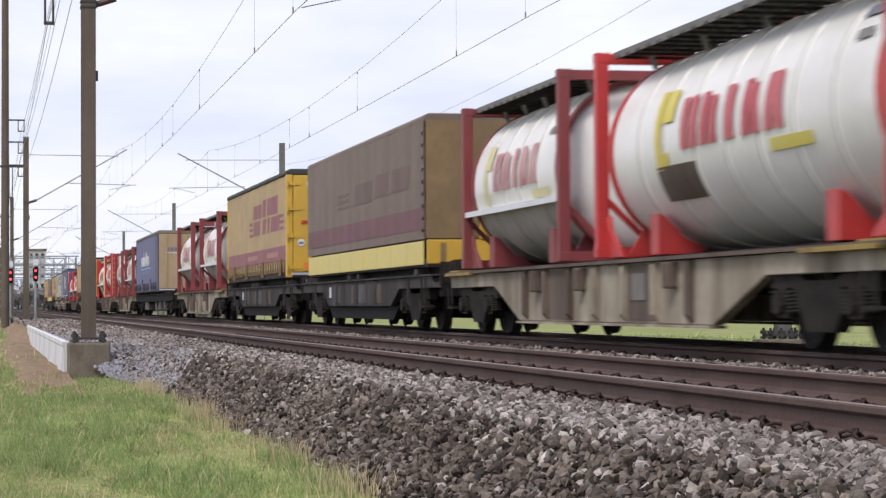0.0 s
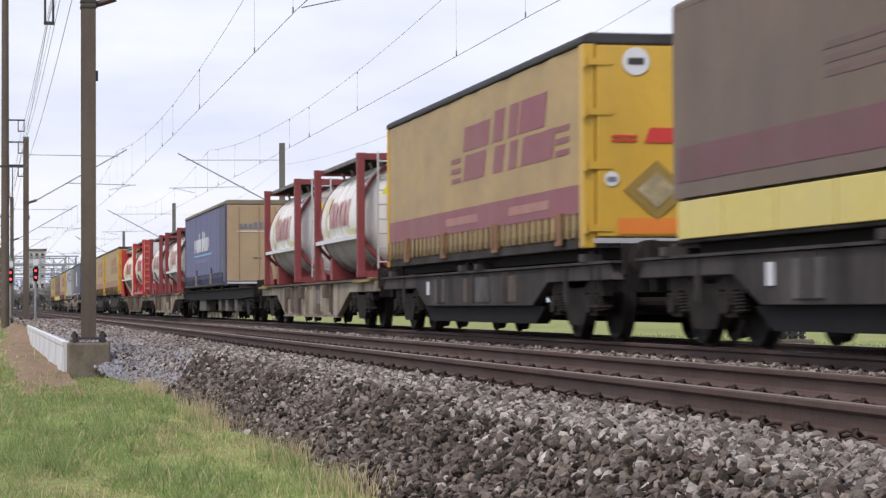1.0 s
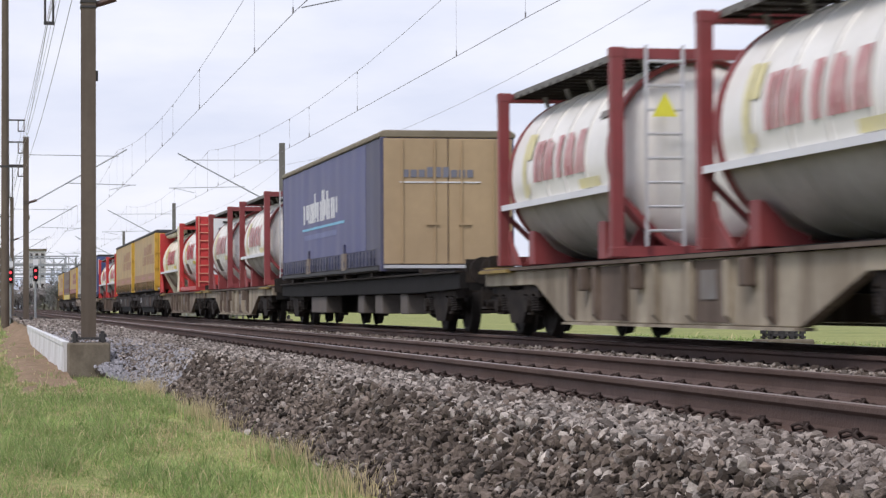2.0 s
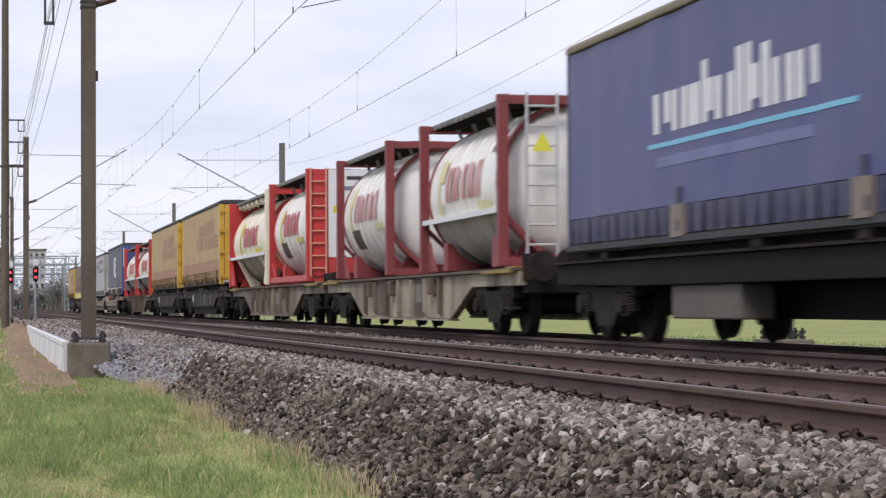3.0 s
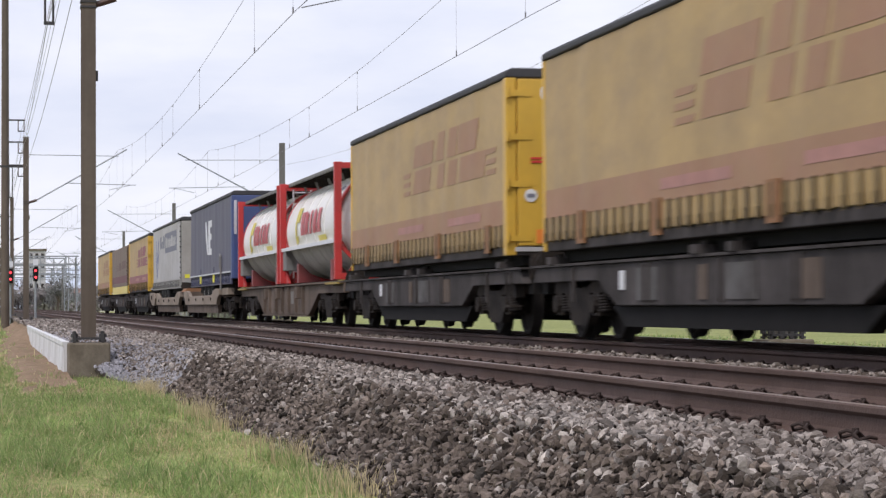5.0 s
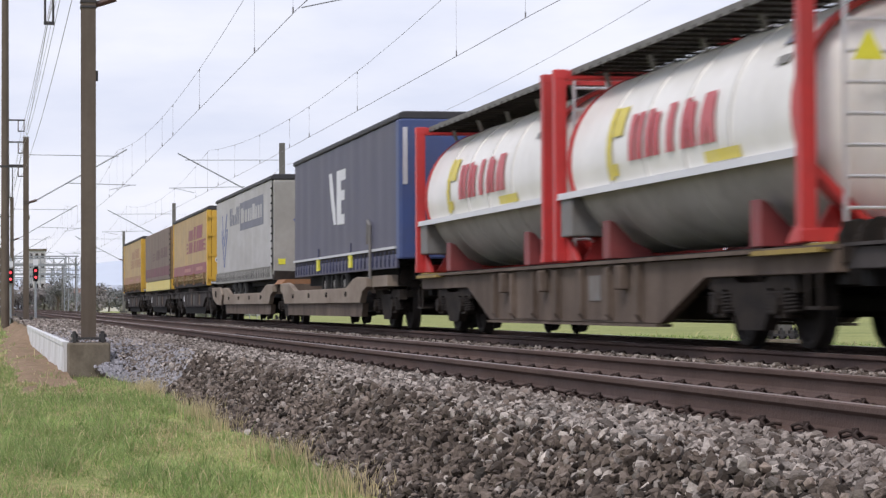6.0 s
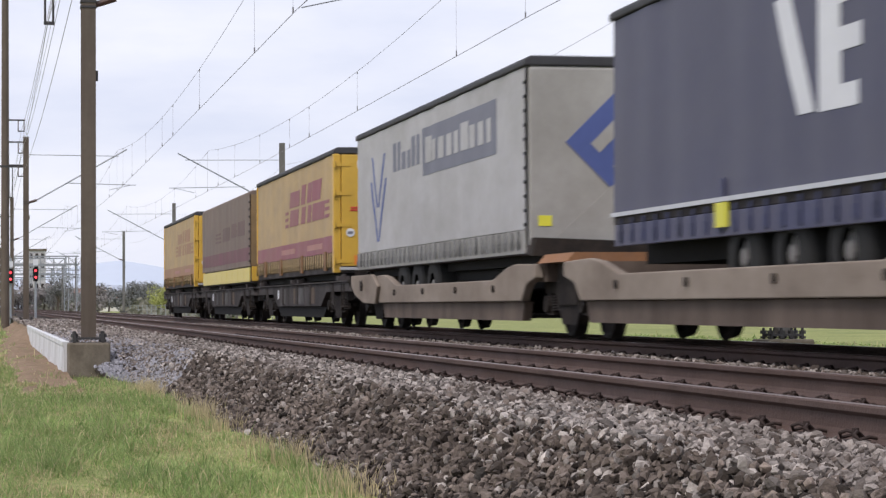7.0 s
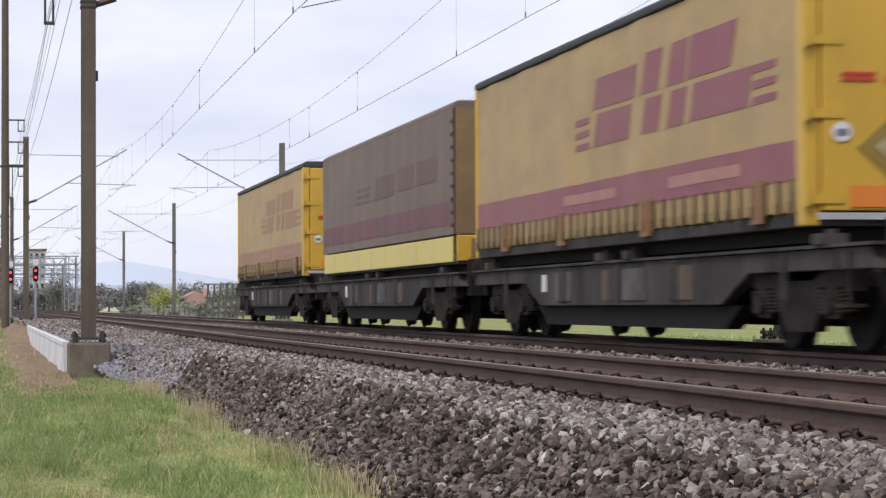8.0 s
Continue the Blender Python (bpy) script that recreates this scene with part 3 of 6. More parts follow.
    v, f, mi = np.concatenate(verts), np.concatenate(faces), np.concatenate(mids)
    me = bpy.data.meshes.new("meadow_grass")
    me.vertices.add(len(v))
    me.vertices.foreach_set("co", v.astype(np.float32).ravel())
    me.loops.add(f.size)
    me.loops.foreach_set("vertex_index", f.astype(np.int32).ravel())
    me.polygons.add(len(f))
    me.polygons.foreach_set("loop_start", np.arange(0, f.size, 3, dtype=np.int32))
    me.polygons.foreach_set("material_index", mi.astype(np.int32))
    me.materials.append(leafy(mat("grass_blade", (0.375, 0.46, 0.18), 0.75, 0.0, 0.25, 1.2, (0.235, 0.30, 0.11), 0.9, (1.8, 0.6, 1), island=0.4, spec=0.25)))
    me.materials.append(leafy(mat("straw_blade", (0.55, 0.46, 0.28), 0.8, 0.0, 0.2, 1.2, island=0.35, spec=0.2)))
    me.materials.append(leafy(mat("dark_grass_blade", (0.22, 0.335, 0.11), 0.75, 0.0, 0.25, 1.2, (0.15, 0.23, 0.075), 0.8, (1.8, 0.6, 1), island=0.4, spec=0.25)))
    me.update(calc_edges=True)
    return tagged(new("meadow_grass", me), "short green grass with dry straw tufts along the ballast", "grass", "", "stuff")


build_grass()


def build_dirt():
    """The trodden earth beside the concrete edge wall."""
    g = Geo()
    ys = [28 + 1.0 * i for i in range(80)]
    v = []
    for y in ys:
        far = min(1, max(0, (y - 62) / 5))
        w = 0.95 + 0.3 * noise.noise(Vector((0, y * 0.25, 3)))
        for k in range(9):
            q = k / 8
            x = 1.2 + 0.07 * far - (1 - q) * w
            rise = (0.09 + 0.38 * far) * q ** 2 * min(1, (y - 28) / 7) + 0.05 * math.sin(math.pi * min(1, q + 0.12)) * min(1, (y - 28) / 8)
            v.append((x, y, FIELD - 0.035 + rise + 0.03 * min(1, q * 3) + 0.07 * noise.noise(Vector((x * 3.5, y * 0.7, 0)))))
    g.add(v, [(j * 9 + i, j * 9 + i + 1, (j + 1) * 9 + i + 1, (j + 1) * 9 + i) for j in range(len(ys) - 1) for i in range(8)])
    m = mat("trodden_earth", (0.27, 0.19, 0.13), 0.95, 0.0, 0.35, 5.0, (0.19, 0.145, 0.09), 0.8, (2.5, 0.9, 1), 1.0, 18, spec=0.1)
    return solid("earth_path", g, m, "bare brown trodden earth beside the concrete edge wall", "path", "structure")


build_dirt()


def build_edge_wall():
    wall = thing("edge_wall", "low pale concrete edge wall holding back the gravel", "wall", "", "structure", pose(1.2, 0, 0))
    y = 35.4
    slab = Geo().prism([(-0.05, -0.62), (0.03, -0.62), (0.03, -0.075), (-0.065, -0.075), (-0.065, -0.14), (-0.05, -0.155)], "y", 0.0, 3.994).mesh("concrete_slab", M_PALE)
    while y < 64:
        part("concrete_slab", slab, None, wall, at=pose(0, y, 0.0))
        y += 4.0
    return wall


build_edge_wall()


# ---- overhead line ----
MAST_Y = [-23.0, 34.9, 90.6, 141.0, 203.0, 259.0, 315.0, 371.0, 430.0]
RIGHT_Y = [-25.0, 33.0, 92.7, 147.6, 202.5, 257.0, 313.0, 369.0, 428.0]
LEFT_X, RIGHT_X = 1.50, 11.75


def build_mast(name, x, y, side, label, height=7.05):
    """An I-beam mast on a concrete footing, with a bracket over the track. side: +1 when the track lies to its right."""
    mast = thing(name, label, "mast", "railway masts", "", pose(x, y, 0))
    wide = 0.31 if side > 0 else 0.37
    part("footing", Geo().box(-wide, -wide, -0.8, wide, wide, -0.08), M_CONC, mast, "stained concrete footing", bevel=0.03)
    part("base_plate", Geo().box(-0.24, -0.2, -0.035, 0.24, 0.2, 0.0), M_DARKST, mast)
    bolt = Geo().tube((0, 0, -0.08), (0, 0, 0.09), 0.022, 8).tube((0, 0, 0.0), (0, 0, 0.05), 0.05, 6).tube((0, 0, -0.07), (0, 0, -0.036), 0.05, 6).mesh("anchor_bolt", M_DARKST)
    for bx in (-0.21, 0.21) if side > 0 else (-0.25, -0.08, 0.08, 0.25):
        for by in (-0.16, 0.16):
            part("anchor_bolt", bolt, None, mast, at=pose(bx, by, 0))
    w = 0.108
    i, j = w - 0.016, 0.006
    g = Geo().prism([(-w, -w), (w, -w), (w, -i), (j, -i), (j, i), (w, i), (w, w), (-w, w), (-w, i), (-j, i), (-j, -i), (-w, -i)], "z", 0, height)
    part("beam", g, M_MAST if side > 0 else mat("grey_steel_mast", (0.17, 0.165, 0.155), 0.65, 0.2, 0.12, 1.5, (0.10, 0.09, 0.08), 0.6, (4, 4, 0.5)), mast)
    reach = (TRACK_1 - x) if side > 0 else (TRACK_2 - x)
    low = 5.0 if 30 < y < 40 else 4.5
    foot = side * w
    part("insulator", Geo().tube((foot, 0, low), (foot + side * 0.3, 0, low + 0.1), 0.05, 8), M_INSUL, mast)
    part("strut_tube", Geo().tube((foot + side * 0.3, 0, low + 0.1), (reach + side * 0.75, 0, 6.6), 0.026, 8), M_GALV, mast)
    part("top_tie", Geo().tube((foot, 0, 6.36), (reach + side * 0.45, 0, 6.33), 0.014, 6), M_GALV, mast)
    part("registration_arm", Geo().tube((foot + side * 1.4, 0, 5.27), (reach + side * 1.1, 0, 5.2), 0.014, 6).tube((reach + side * 0.9, 0, 5.2), (reach + side * 0.1, 0, 5.02), 0.01, 6), M_GALV, mast)
    part("clamp_plate", Geo().box(-w - 0.012, -w - 0.012, low - 0.06, w + 0.012, w + 0.012, low - 0.03).box(-w - 0.012, -w - 0.012, low + 0.02, w + 0.012, w + 0.012, low + 0.05), M_DARKST, mast)
    part("switch_box", Geo().box(w, -0.05, 3.85, w + 0.035, 0.05, 4.0), M_DARKST, mast)
    if side > 0:
        part("feeder_arm", Geo().box(-1.0, -0.04, 5.86, 0.1, 0.04, 5.94), M_DARKST, mast)
        part("feeder_insulator", Geo().tube((-0.64, 0, 5.86), (-0.64, 0, 4.72), 0.018, 6).tube((-0.52, 0, 5.86), (-0.52, 0, 4.72), 0.018, 6).box(-0.66, -0.02, 4.68, -0.5, 0.02, 4.73), M_DARKST, mast)
    return mast


for y in MAST_Y:
    build_mast("catenary_mast", LEFT_X, y, 1, "brown steel I-beam catenary mast on a concrete footing")
for y in RIGHT_Y:
    build_mast("catenary_mast", RIGHT_X, y, -1, "grey steel catenary mast on a concrete footing")


def build_line(name, x, swing, label):
    line = thing(name, label, "overhead wire", "overhead lines", "structure", pose(x, 0, 0))
    c, m, drops = [], [], []

    def spot(k, t):
        a, b = MAST_Y[k], MAST_Y[k + 1]
        side = (-swing, swing) if k % 2 else (swing, -swing)
        y, q = a + (b - a) * t, side[0] + (side[1] - side[0]) * t
        return (q, y, 5.0 - 0.03 * 4 * t * (1 - t)), (q, y, 6.58 - 0.8 * 4 * t * (1 - t))

    for k in range(len(MAST_Y) - 1):
        for i in range(14):
            p, q = spot(k, i / 14)
            c.append(p)
            m.append(q)
        if k < 5:
            drops += [spot(k, t) for t in (0.01, 0.11, 0.32, 0.47, 0.545, 0.68, 0.82, 0.93)]
    part("contact_wire", Geo().path(c, 0.006), M_WIRE, line)
    part("messenger_wire", Geo().path(m, 0.0045), M_WIRE, line)
    for p, q in drops:
        part("dropper", Geo().tube(p, q, 0.0025, 5).tube(p, (p[0], p[1], p[2] + 0.10), 0.013, 5).tube((q[0], q[1], q[2] - 0.05), q, 0.013, 5), M_WIRE, line)
    return line


build_line("overhead_line_near", 4.85, 0.18, "copper contact and messenger wires over the near track")
build_line("overhead_line_far", 8.48, 0.10, "copper contact and messenger wires over the far track")


def sagging(pts, sag, r, n=14):
    out = []
    for (a, b) in zip(pts, pts[1:]):
        for i in range(n):
            t = i / n
            out.append(tuple(Vector(a).lerp(Vector(b), t) - Vector((0, 0, sag * 4 * t * (1 - t)))))
    return Geo().path(out + [tuple(pts[-1])], r, 5)


solid("return_wire", sagging([(RIGHT_X - 0.15, y, 6.05) for y in MAST_Y], 0.6, 0.0045), M_WIRE, "thin return wire strung along the far masts", "wire", "structure")
for dx, top in ((-0.6, 4.7), (-0.25, 6.6), (-0.1, 6.95)):
    solid("feeder_wire", sagging([(LEFT_X + dx, y, top) for y in MAST_Y], 0.3, 0.0045), M_WIRE, "thin feeder wire strung along the near masts", "wire", "structure")

# ---- power line along the field ----
POLE_Y = [42.0, 101.0, 205.0, 300.0]


def build_pole(x, y, h):
    pole = thing("power_pole", "tall slender grey steel power pole with cross arms", "pole", "power poles", "", pose(x, y, FIELD))
    part("shaft", Geo().tube((0, 0, 0), (0, 0, h), 0.19, 12, 0.15), M_MAST, pole, smooth=True)
    for z in (9.15, 8.2, 7.2):
        part("cross_arm", Geo().box(-0.05, -0.04, z - 0.03, 0.85, 0.04, z + 0.03), M_DARKST, pole)
        for sx in (0.55, 0.8):
            part("insulator_string", Geo().tube((sx, 0, z - 0.03), (sx, 0, z - 0.45), 0.022, 6), M_INSUL, pole)
        part("yoke_plate", Geo().box(0.53, -0.015, z - 0.5, 0.82, 0.015, z - 0.45), M_DARKST, pole)
    return pole


for y in POLE_Y[1:]:
    build_pole(0.79, y, 15.0)
for k, z in enumerate((8.05, 7.1, 6.1)):
    pts = [(1.47, y, z) for y in [30.0] + POLE_Y[1:]]
    solid("power_cable", sagging(pts, 0.5, 0.007), M_WIRE, "dark power cable hanging from the pole's arms", "cable", "structure")


# ---- signals and gantries in the distance ----
def build_signal(x, y, z):
    s = thing("railway_signal", "dark railway signal showing two red lights", "signal", "signals", "", pose(x, y, FIELD))
    top = z - FIELD
    part("post", Geo().tube((0, 0.1, 0), (0, 0.1, top + 1.0), 0.07, 8), M_GALV, s)
    part("head", Geo().prism([(-0.13, -0.45), (0.13, -0.45), (0.17, 0.22), (0.09, 0.38), (-0.09, 0.38), (-0.17, 0.22)], "y", -0.12, 0.05), M_BLACK, s, at=pose(0, 0, top))
    for dz in (0.16, -0.22):
        part("lamp", Geo().tube((0, -0.16, top + dz), (0, -0.121, top + dz), 0.075, 12), glow("red_light", (1.0, 0.06, 0.08), 1.6), s, "glowing red lamp")
    part("hood", Geo().box(-0.1, -0.3, top + 0.26, 0.1, -0.121, top + 0.28), M_BLACK, s)
    part("number_plate", Geo().box(-0.14, -0.03, top + 0.45, 0.14, 0.0, top + 0.8), M_WHITEINK, s)
    return s


build_signal(2.72, 132.0, 2.35)
build_signal(1.33, 132.5, 2.25)


def build_gantry(x0, x1, y, h):
    g = thing("steel_gantry", "grey lattice steel gantry spanning the tracks", "gantry", "gantries", "", pose(0, y, FIELD))
    for x in (x0, x1):
        p = Geo()
        for dx in (-0.25, 0.25):
            p.box(x + dx - 0.05, -0.1, 0, x + dx + 0.05, 0.1, h)
        for k in range(int(h / 0.9)):
            p.bar((x - 0.25, 0, 0.9 * k), (x + 0.25, 0, 0.9 * k + 0.9), 0.05, 0.05)
        part("post", p, M_GALV, g)
    for z in (h, h - 0.9, h - 2.0):
        b = Geo().box(x0, -0.1, z - 0.07, x1, 0.1, z + 0.07)
        n = int((x1 - x0) / 1.0)
        if z == h:
            for k in range(n):
                b.bar((x0 + k, 0, h if k % 2 else h - 0.9), (x0 + k + 1, 0, h - 0.9 if k % 2 else h), 0.06, 0.06)
        part("beam", b, M_GALV, g)
    for k in range(3):
        x = x0 + (x1 - x0) * (k + 0.5) / 3
        part("hanger", Geo().box(x - 0.06, -0.06, h - 3.2, x + 0.06, 0.06, h), M_GALV, g)
    return g


build_gantry(0.4, 9.6, 285.0, 7.0)
build_gantry(1.6, 9.9, 255.0, 6.6)
build_gantry(-0.5, 13.5, 345.0, 7.4)
build_gantry(0.2, 15.0, 420.0, 8.0)


# ---- distance: trees, houses, hills ----
def leaf_mat(name, color):
    return mat(name, color, 0.9, 0.0, 0.12, 0.4, island=0.12, spec=0.0)


def build_tree(x, y, h, w, color, seed, name="tree", label="leafy green tree at the edge of the meadow"):
    rs = np.random.RandomState(seed)
    t = thing(name, label, "tree" if name == "tree" else "bush", "far trees", "", pose(x, y, FIELD))
    g = Geo().tube((0, 0, -0.2), (0.05 * w, 0, h * 0.45), 0.035 * h, 7, 0.02 * h)
    for k in range(6):
        a = k * 1.05 + rs.rand()
        z = h * (0.2 + 0.06 * k)
        g.tube((0.02 * w, 0, z), (math.cos(a) * w * 0.3, math.sin(a) * w * 0.3, z + h * 0.25), 0.012 * h, 5, 0.004 * h)
    part("trunk", g, M_MAST, t)
    lobes = [(rs.normal(0, 0.22, 3) * (w, w, h * 0.7) + (0, 0, h * 0.55), rs.uniform(0.18, 0.32)) for _ in range(12)]
    v, f = [], []
    for i in range(1500):
        c, r = lobes[i % len(lobes)]
        d = rs.normal(size=3)
        d /= np.linalg.norm(d)
        p = c + d * r * np.array([w, w, h * 0.8]) * rs.uniform(0.6, 1.1)
        p[2] = max(p[2], 0.06 * h)
        u = rs.normal(size=3)
        u /= np.linalg.norm(u)
        q = np.cross(u, d)
        s = rs.uniform(0.022, 0.05) * w
        n = len(v)
        v += [tuple(p + u * s), tuple(p + q * s), tuple(p - u * s), tuple(p - q * s * 0.7)]
        f.append((n, n + 1, n + 2, n + 3))
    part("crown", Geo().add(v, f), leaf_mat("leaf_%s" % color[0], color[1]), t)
    return t


# most crown colours are greyed to paint in the haze of distance
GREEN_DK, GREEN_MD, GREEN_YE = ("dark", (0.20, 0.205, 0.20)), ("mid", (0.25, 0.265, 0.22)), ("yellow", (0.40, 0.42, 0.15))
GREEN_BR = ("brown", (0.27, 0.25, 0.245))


def far_place(u, y):
    """x of something y metres along, on a bearing that runs u + 24 across in 4154 along."""
    return (u + 24) * 0.981 * y / 4075


for k, (u, y, h, w, c) in enumerate([
        (232, 330, 5.2, 4.2, GREEN_DK), (246, 335, 4.6, 4.0, GREEN_DK), (215, 338, 4.4, 4.0, GREEN_DK), (258, 345, 4.3, 4.2, GREEN_DK),
        (278, 300, 3.6, 2.6, GREEN_YE), (292, 302, 4.2, 2.8, GREEN_YE), (304, 305, 4.0, 2.6, GREEN_YE), (316, 306, 3.2, 2.4, GREEN_BR),
        (330, 420, 6.0, 5.0, GREEN_MD), (345, 430, 5.5, 5.0, GREEN_MD), (172, 480, 5.5, 6.0, GREEN_BR), (190, 485, 6.0, 6.0, GREEN_DK),
        (270, 500, 6.5, 7.0, GREEN_MD), (390, 460, 6.0, 6.0, GREEN_MD), (420, 470, 6.2, 6.0, GREEN_DK), (100, 400, 7.5, 4.5, GREEN_DK),
        (92, 405, 6.5, 5.0, GREEN_BR), (75, 430, 5.0, 6.0, GREEN_BR), (60, 440, 5.0, 6.0, GREEN_DK), (128, 450, 4.5, 6.0, GREEN_BR), (118, 430, 4.0, 5.0, GREEN_DK),
        (140, 452, 4.2, 6.0, GREEN_MD), (380, 150, 1.6, 2.4, GREEN_MD), (395, 148, 1.7, 2.4, GREEN_MD), (408, 146, 1.5, 2.2, GREEN_MD), (150, 300, 2.5, 4.0, GREEN_BR),
        (30, 420, 5.0, 6.0, GREEN_BR), (10, 425, 5.5, 6.0, GREEN_DK)]):
    build_tree(far_place(u, y), y, h, w, c, 40 + k)


def build_house(x, y, w, d, h, roof_h, wall_c, roof_c, seed, label):
    hs = thing("house", label, "house", "far houses", "", pose(x, y, FIELD))
    wm = mat("house_wall_%s" % wall_c[0], wall_c[1], 0.85, 0, 0.1, 0.5)
    rm = mat("house_roof_%s" % roof_c[0], roof_c[1], 0.8, 0, 0.2, 0.8)
    part("wall", Geo().prism([(-w / 2, 0), (w / 2, 0), (w / 2, h), (-w / 2, h)], "y", -d / 2, d / 2), wm, hs)
    g = Geo().prism([(-w / 2 - 0.4, h), (w / 2 + 0.4, h), (w / 2 + 0.4, h + 0.15), (0, h + roof_h), (-w / 2 - 0.4, h + 0.15)], "y", -d / 2 - 0.4, d / 2 + 0.4)
    part("roof", g, rm, hs)
    part("chimney", Geo().box(w * 0.15, -0.3, h + roof_h * 0.5, w * 0.15 + 0.6, 0.3, h + roof_h + 0.5), wm, hs)
    for k in range(3):
        wx = -w / 2 + w * (k + 0.5) / 3
        win = part("window", Geo().box(wx - 0.5, -d / 2 - 0.03, h * 0.35, wx + 0.5, -d / 2 + 0.05, h * 0.75), M_DARKST, hs)
        part("window_frame", Geo().box(wx - 0.58, -d / 2 - 0.05, h * 0.35 - 0.1, wx + 0.58, -d / 2 - 0.031, h * 0.35), M_WHITEINK, win)
    return hs


def build_scrub():
    """Low brown and green scrub along the far edge of the fields."""
    rs = np.random.RandomState(77)
    v, f = [], []
    for i in range(15000):
        y = rs.uniform(235, 560)
        u = rs.uniform(35, 460)
        if 168 < u < 212 and y < 520:
            continue
        x = far_place(u, y)
        if x < 13.5 and y < 420 and x > -1:
            continue
        h = (1.0 + 2.2 * max(0, noise.noise(Vector((u * 0.03, y * 0.01, 3))) + 0.3)) * (y / 400)
        p = np.array([x, y, FIELD + rs.uniform(0, 1) ** 1.5 * h])
        a, b = rs.normal(size=3), rs.normal(size=3)
        a, b = a / np.linalg.norm(a) * 0.32, b / np.linalg.norm(b) * 0.26
        n = len(v)
        v += [tuple(p + a), tuple(p + b), tuple(p - a), tuple(p - b)]
        f.append((n, n + 1, n + 2, n + 3))
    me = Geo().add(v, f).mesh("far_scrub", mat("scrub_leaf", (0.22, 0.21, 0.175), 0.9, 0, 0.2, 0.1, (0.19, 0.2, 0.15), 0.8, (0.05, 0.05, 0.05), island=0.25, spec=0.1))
    return tagged(new("far_scrub", me), "low brown and green scrub along the far fields", "scrub", "", "stuff")


build_scrub()
WH, PK, GY = ("white", (0.7, 0.68, 0.64)), ("pink", (0.5, 0.34, 0.28)), ("grey", (0.4, 0.4, 0.42))
TILE, SLATE = ("tile", (0.42, 0.27, 0.23)), ("slate", (0.28, 0.24, 0.24))
build_house(far_place(258, 430), 430, 7, 7, 1.2, 2.2, WH, SLATE, 1, "white gabled house with a grey roof behind trees")
build_house(far_place(342, 380), 380, 10, 8, 0.9, 2.6, PK, TILE, 2, "house with a long red tiled roof behind a fence")
build_house(far_place(180, 520), 520, 9, 8, 2.6, 2.4, WH, TILE, 3, "pale house with a red tiled roof in the distance")
build_house(far_place(160, 540), 540, 9, 8, 3.0, 2.4, PK, TILE, 4, "pinkish house with a tiled roof in the distance")
build_house(far_place(132, 545), 545, 10, 8, 3.0, 2.6, GY, TILE, 5, "grey house with a tiled roof in the distance")


def build_block(x, y, w, h):
    b = thing("tower_block", "pale concrete apartment block far down the line", "building", "", "", pose(x, y, FIELD))
    part("wall", Geo().box(-w / 2, 0, 0, w / 2, 10, h), mat("hazy_render", (0.52, 0.51, 0.52), 0.9, 0, 0.1, 0.4), b)
    part("roof", Geo().box(-w / 2 - 0.3, -0.3, h, w / 2 + 0.3, 10.3, h + 0.5), M_CONC, b)
    for i in range(6):
        for j in range(3):
            x0, z0 = -w / 2 + w * (j + 0.2) / 3, h * (i + 0.25) / 6
            part("window", Geo().box(x0, -0.06, z0, x0 + w * 0.18, 0.1, z0 + h * 0.08), M_FRAME_GREY, b)
    return b


build_block(far_place(64, 620), 620, 4.5, 16.0)


def build_fence():
    f = thing("fence", "thin grey wire fence with posts along the meadow", "fence", "", "", pose(0, 0, FIELD))
    post = Geo().tube((0, 0, 0), (0, 0, 1.25), 0.035, 6).mesh("post", M_GALV)
    pts = []
    for k in range(26):
        y = 250.0 - k * 3.0
        x = far_place(228, 250) + k * 0.25
        pts.append((x, y))
        part("post", post, None, f, at=pose(x, y, 0))
    for z in (0.35, 0.75, 1.15):
        part("fence_wire", Geo().path([(x, y, z) for x, y in pts], 0.012, 4), M_GALV, f)
    return f


build_fence()


def build_rack():
    """A grey timber lattice stand beside the line."""
    r = thing("timber_lattice", "weathered grey timber lattice stand beside the line", "lattice", "", "", pose(far_place(366, 118), 118, FIELD))
    wood = mat("grey_timber", (0.12, 0.11, 0.095), 0.85, 0.0, 0.2, 3.0)
    for k in range(7):
        x = k * 0.32
        part("upright", Geo().bar((x - 0.1, 0, 0.1), (x + 0.06, 0, 2.2), 0.12, 0.09), wood, r)
        part("slat", Geo().bar((x, -0.05, 2.15 - 0.01 * k), (x + 0.34, -0.07, 0.7), 0.08, 0.07), wood, r)
    for z in (0.75, 1.5, 2.2):
        part("cross_rail", Geo().box(-0.15, 0.03, z - 0.03, 2.2, 0.08, z + 0.03), wood, r)
    return r


build_rack()


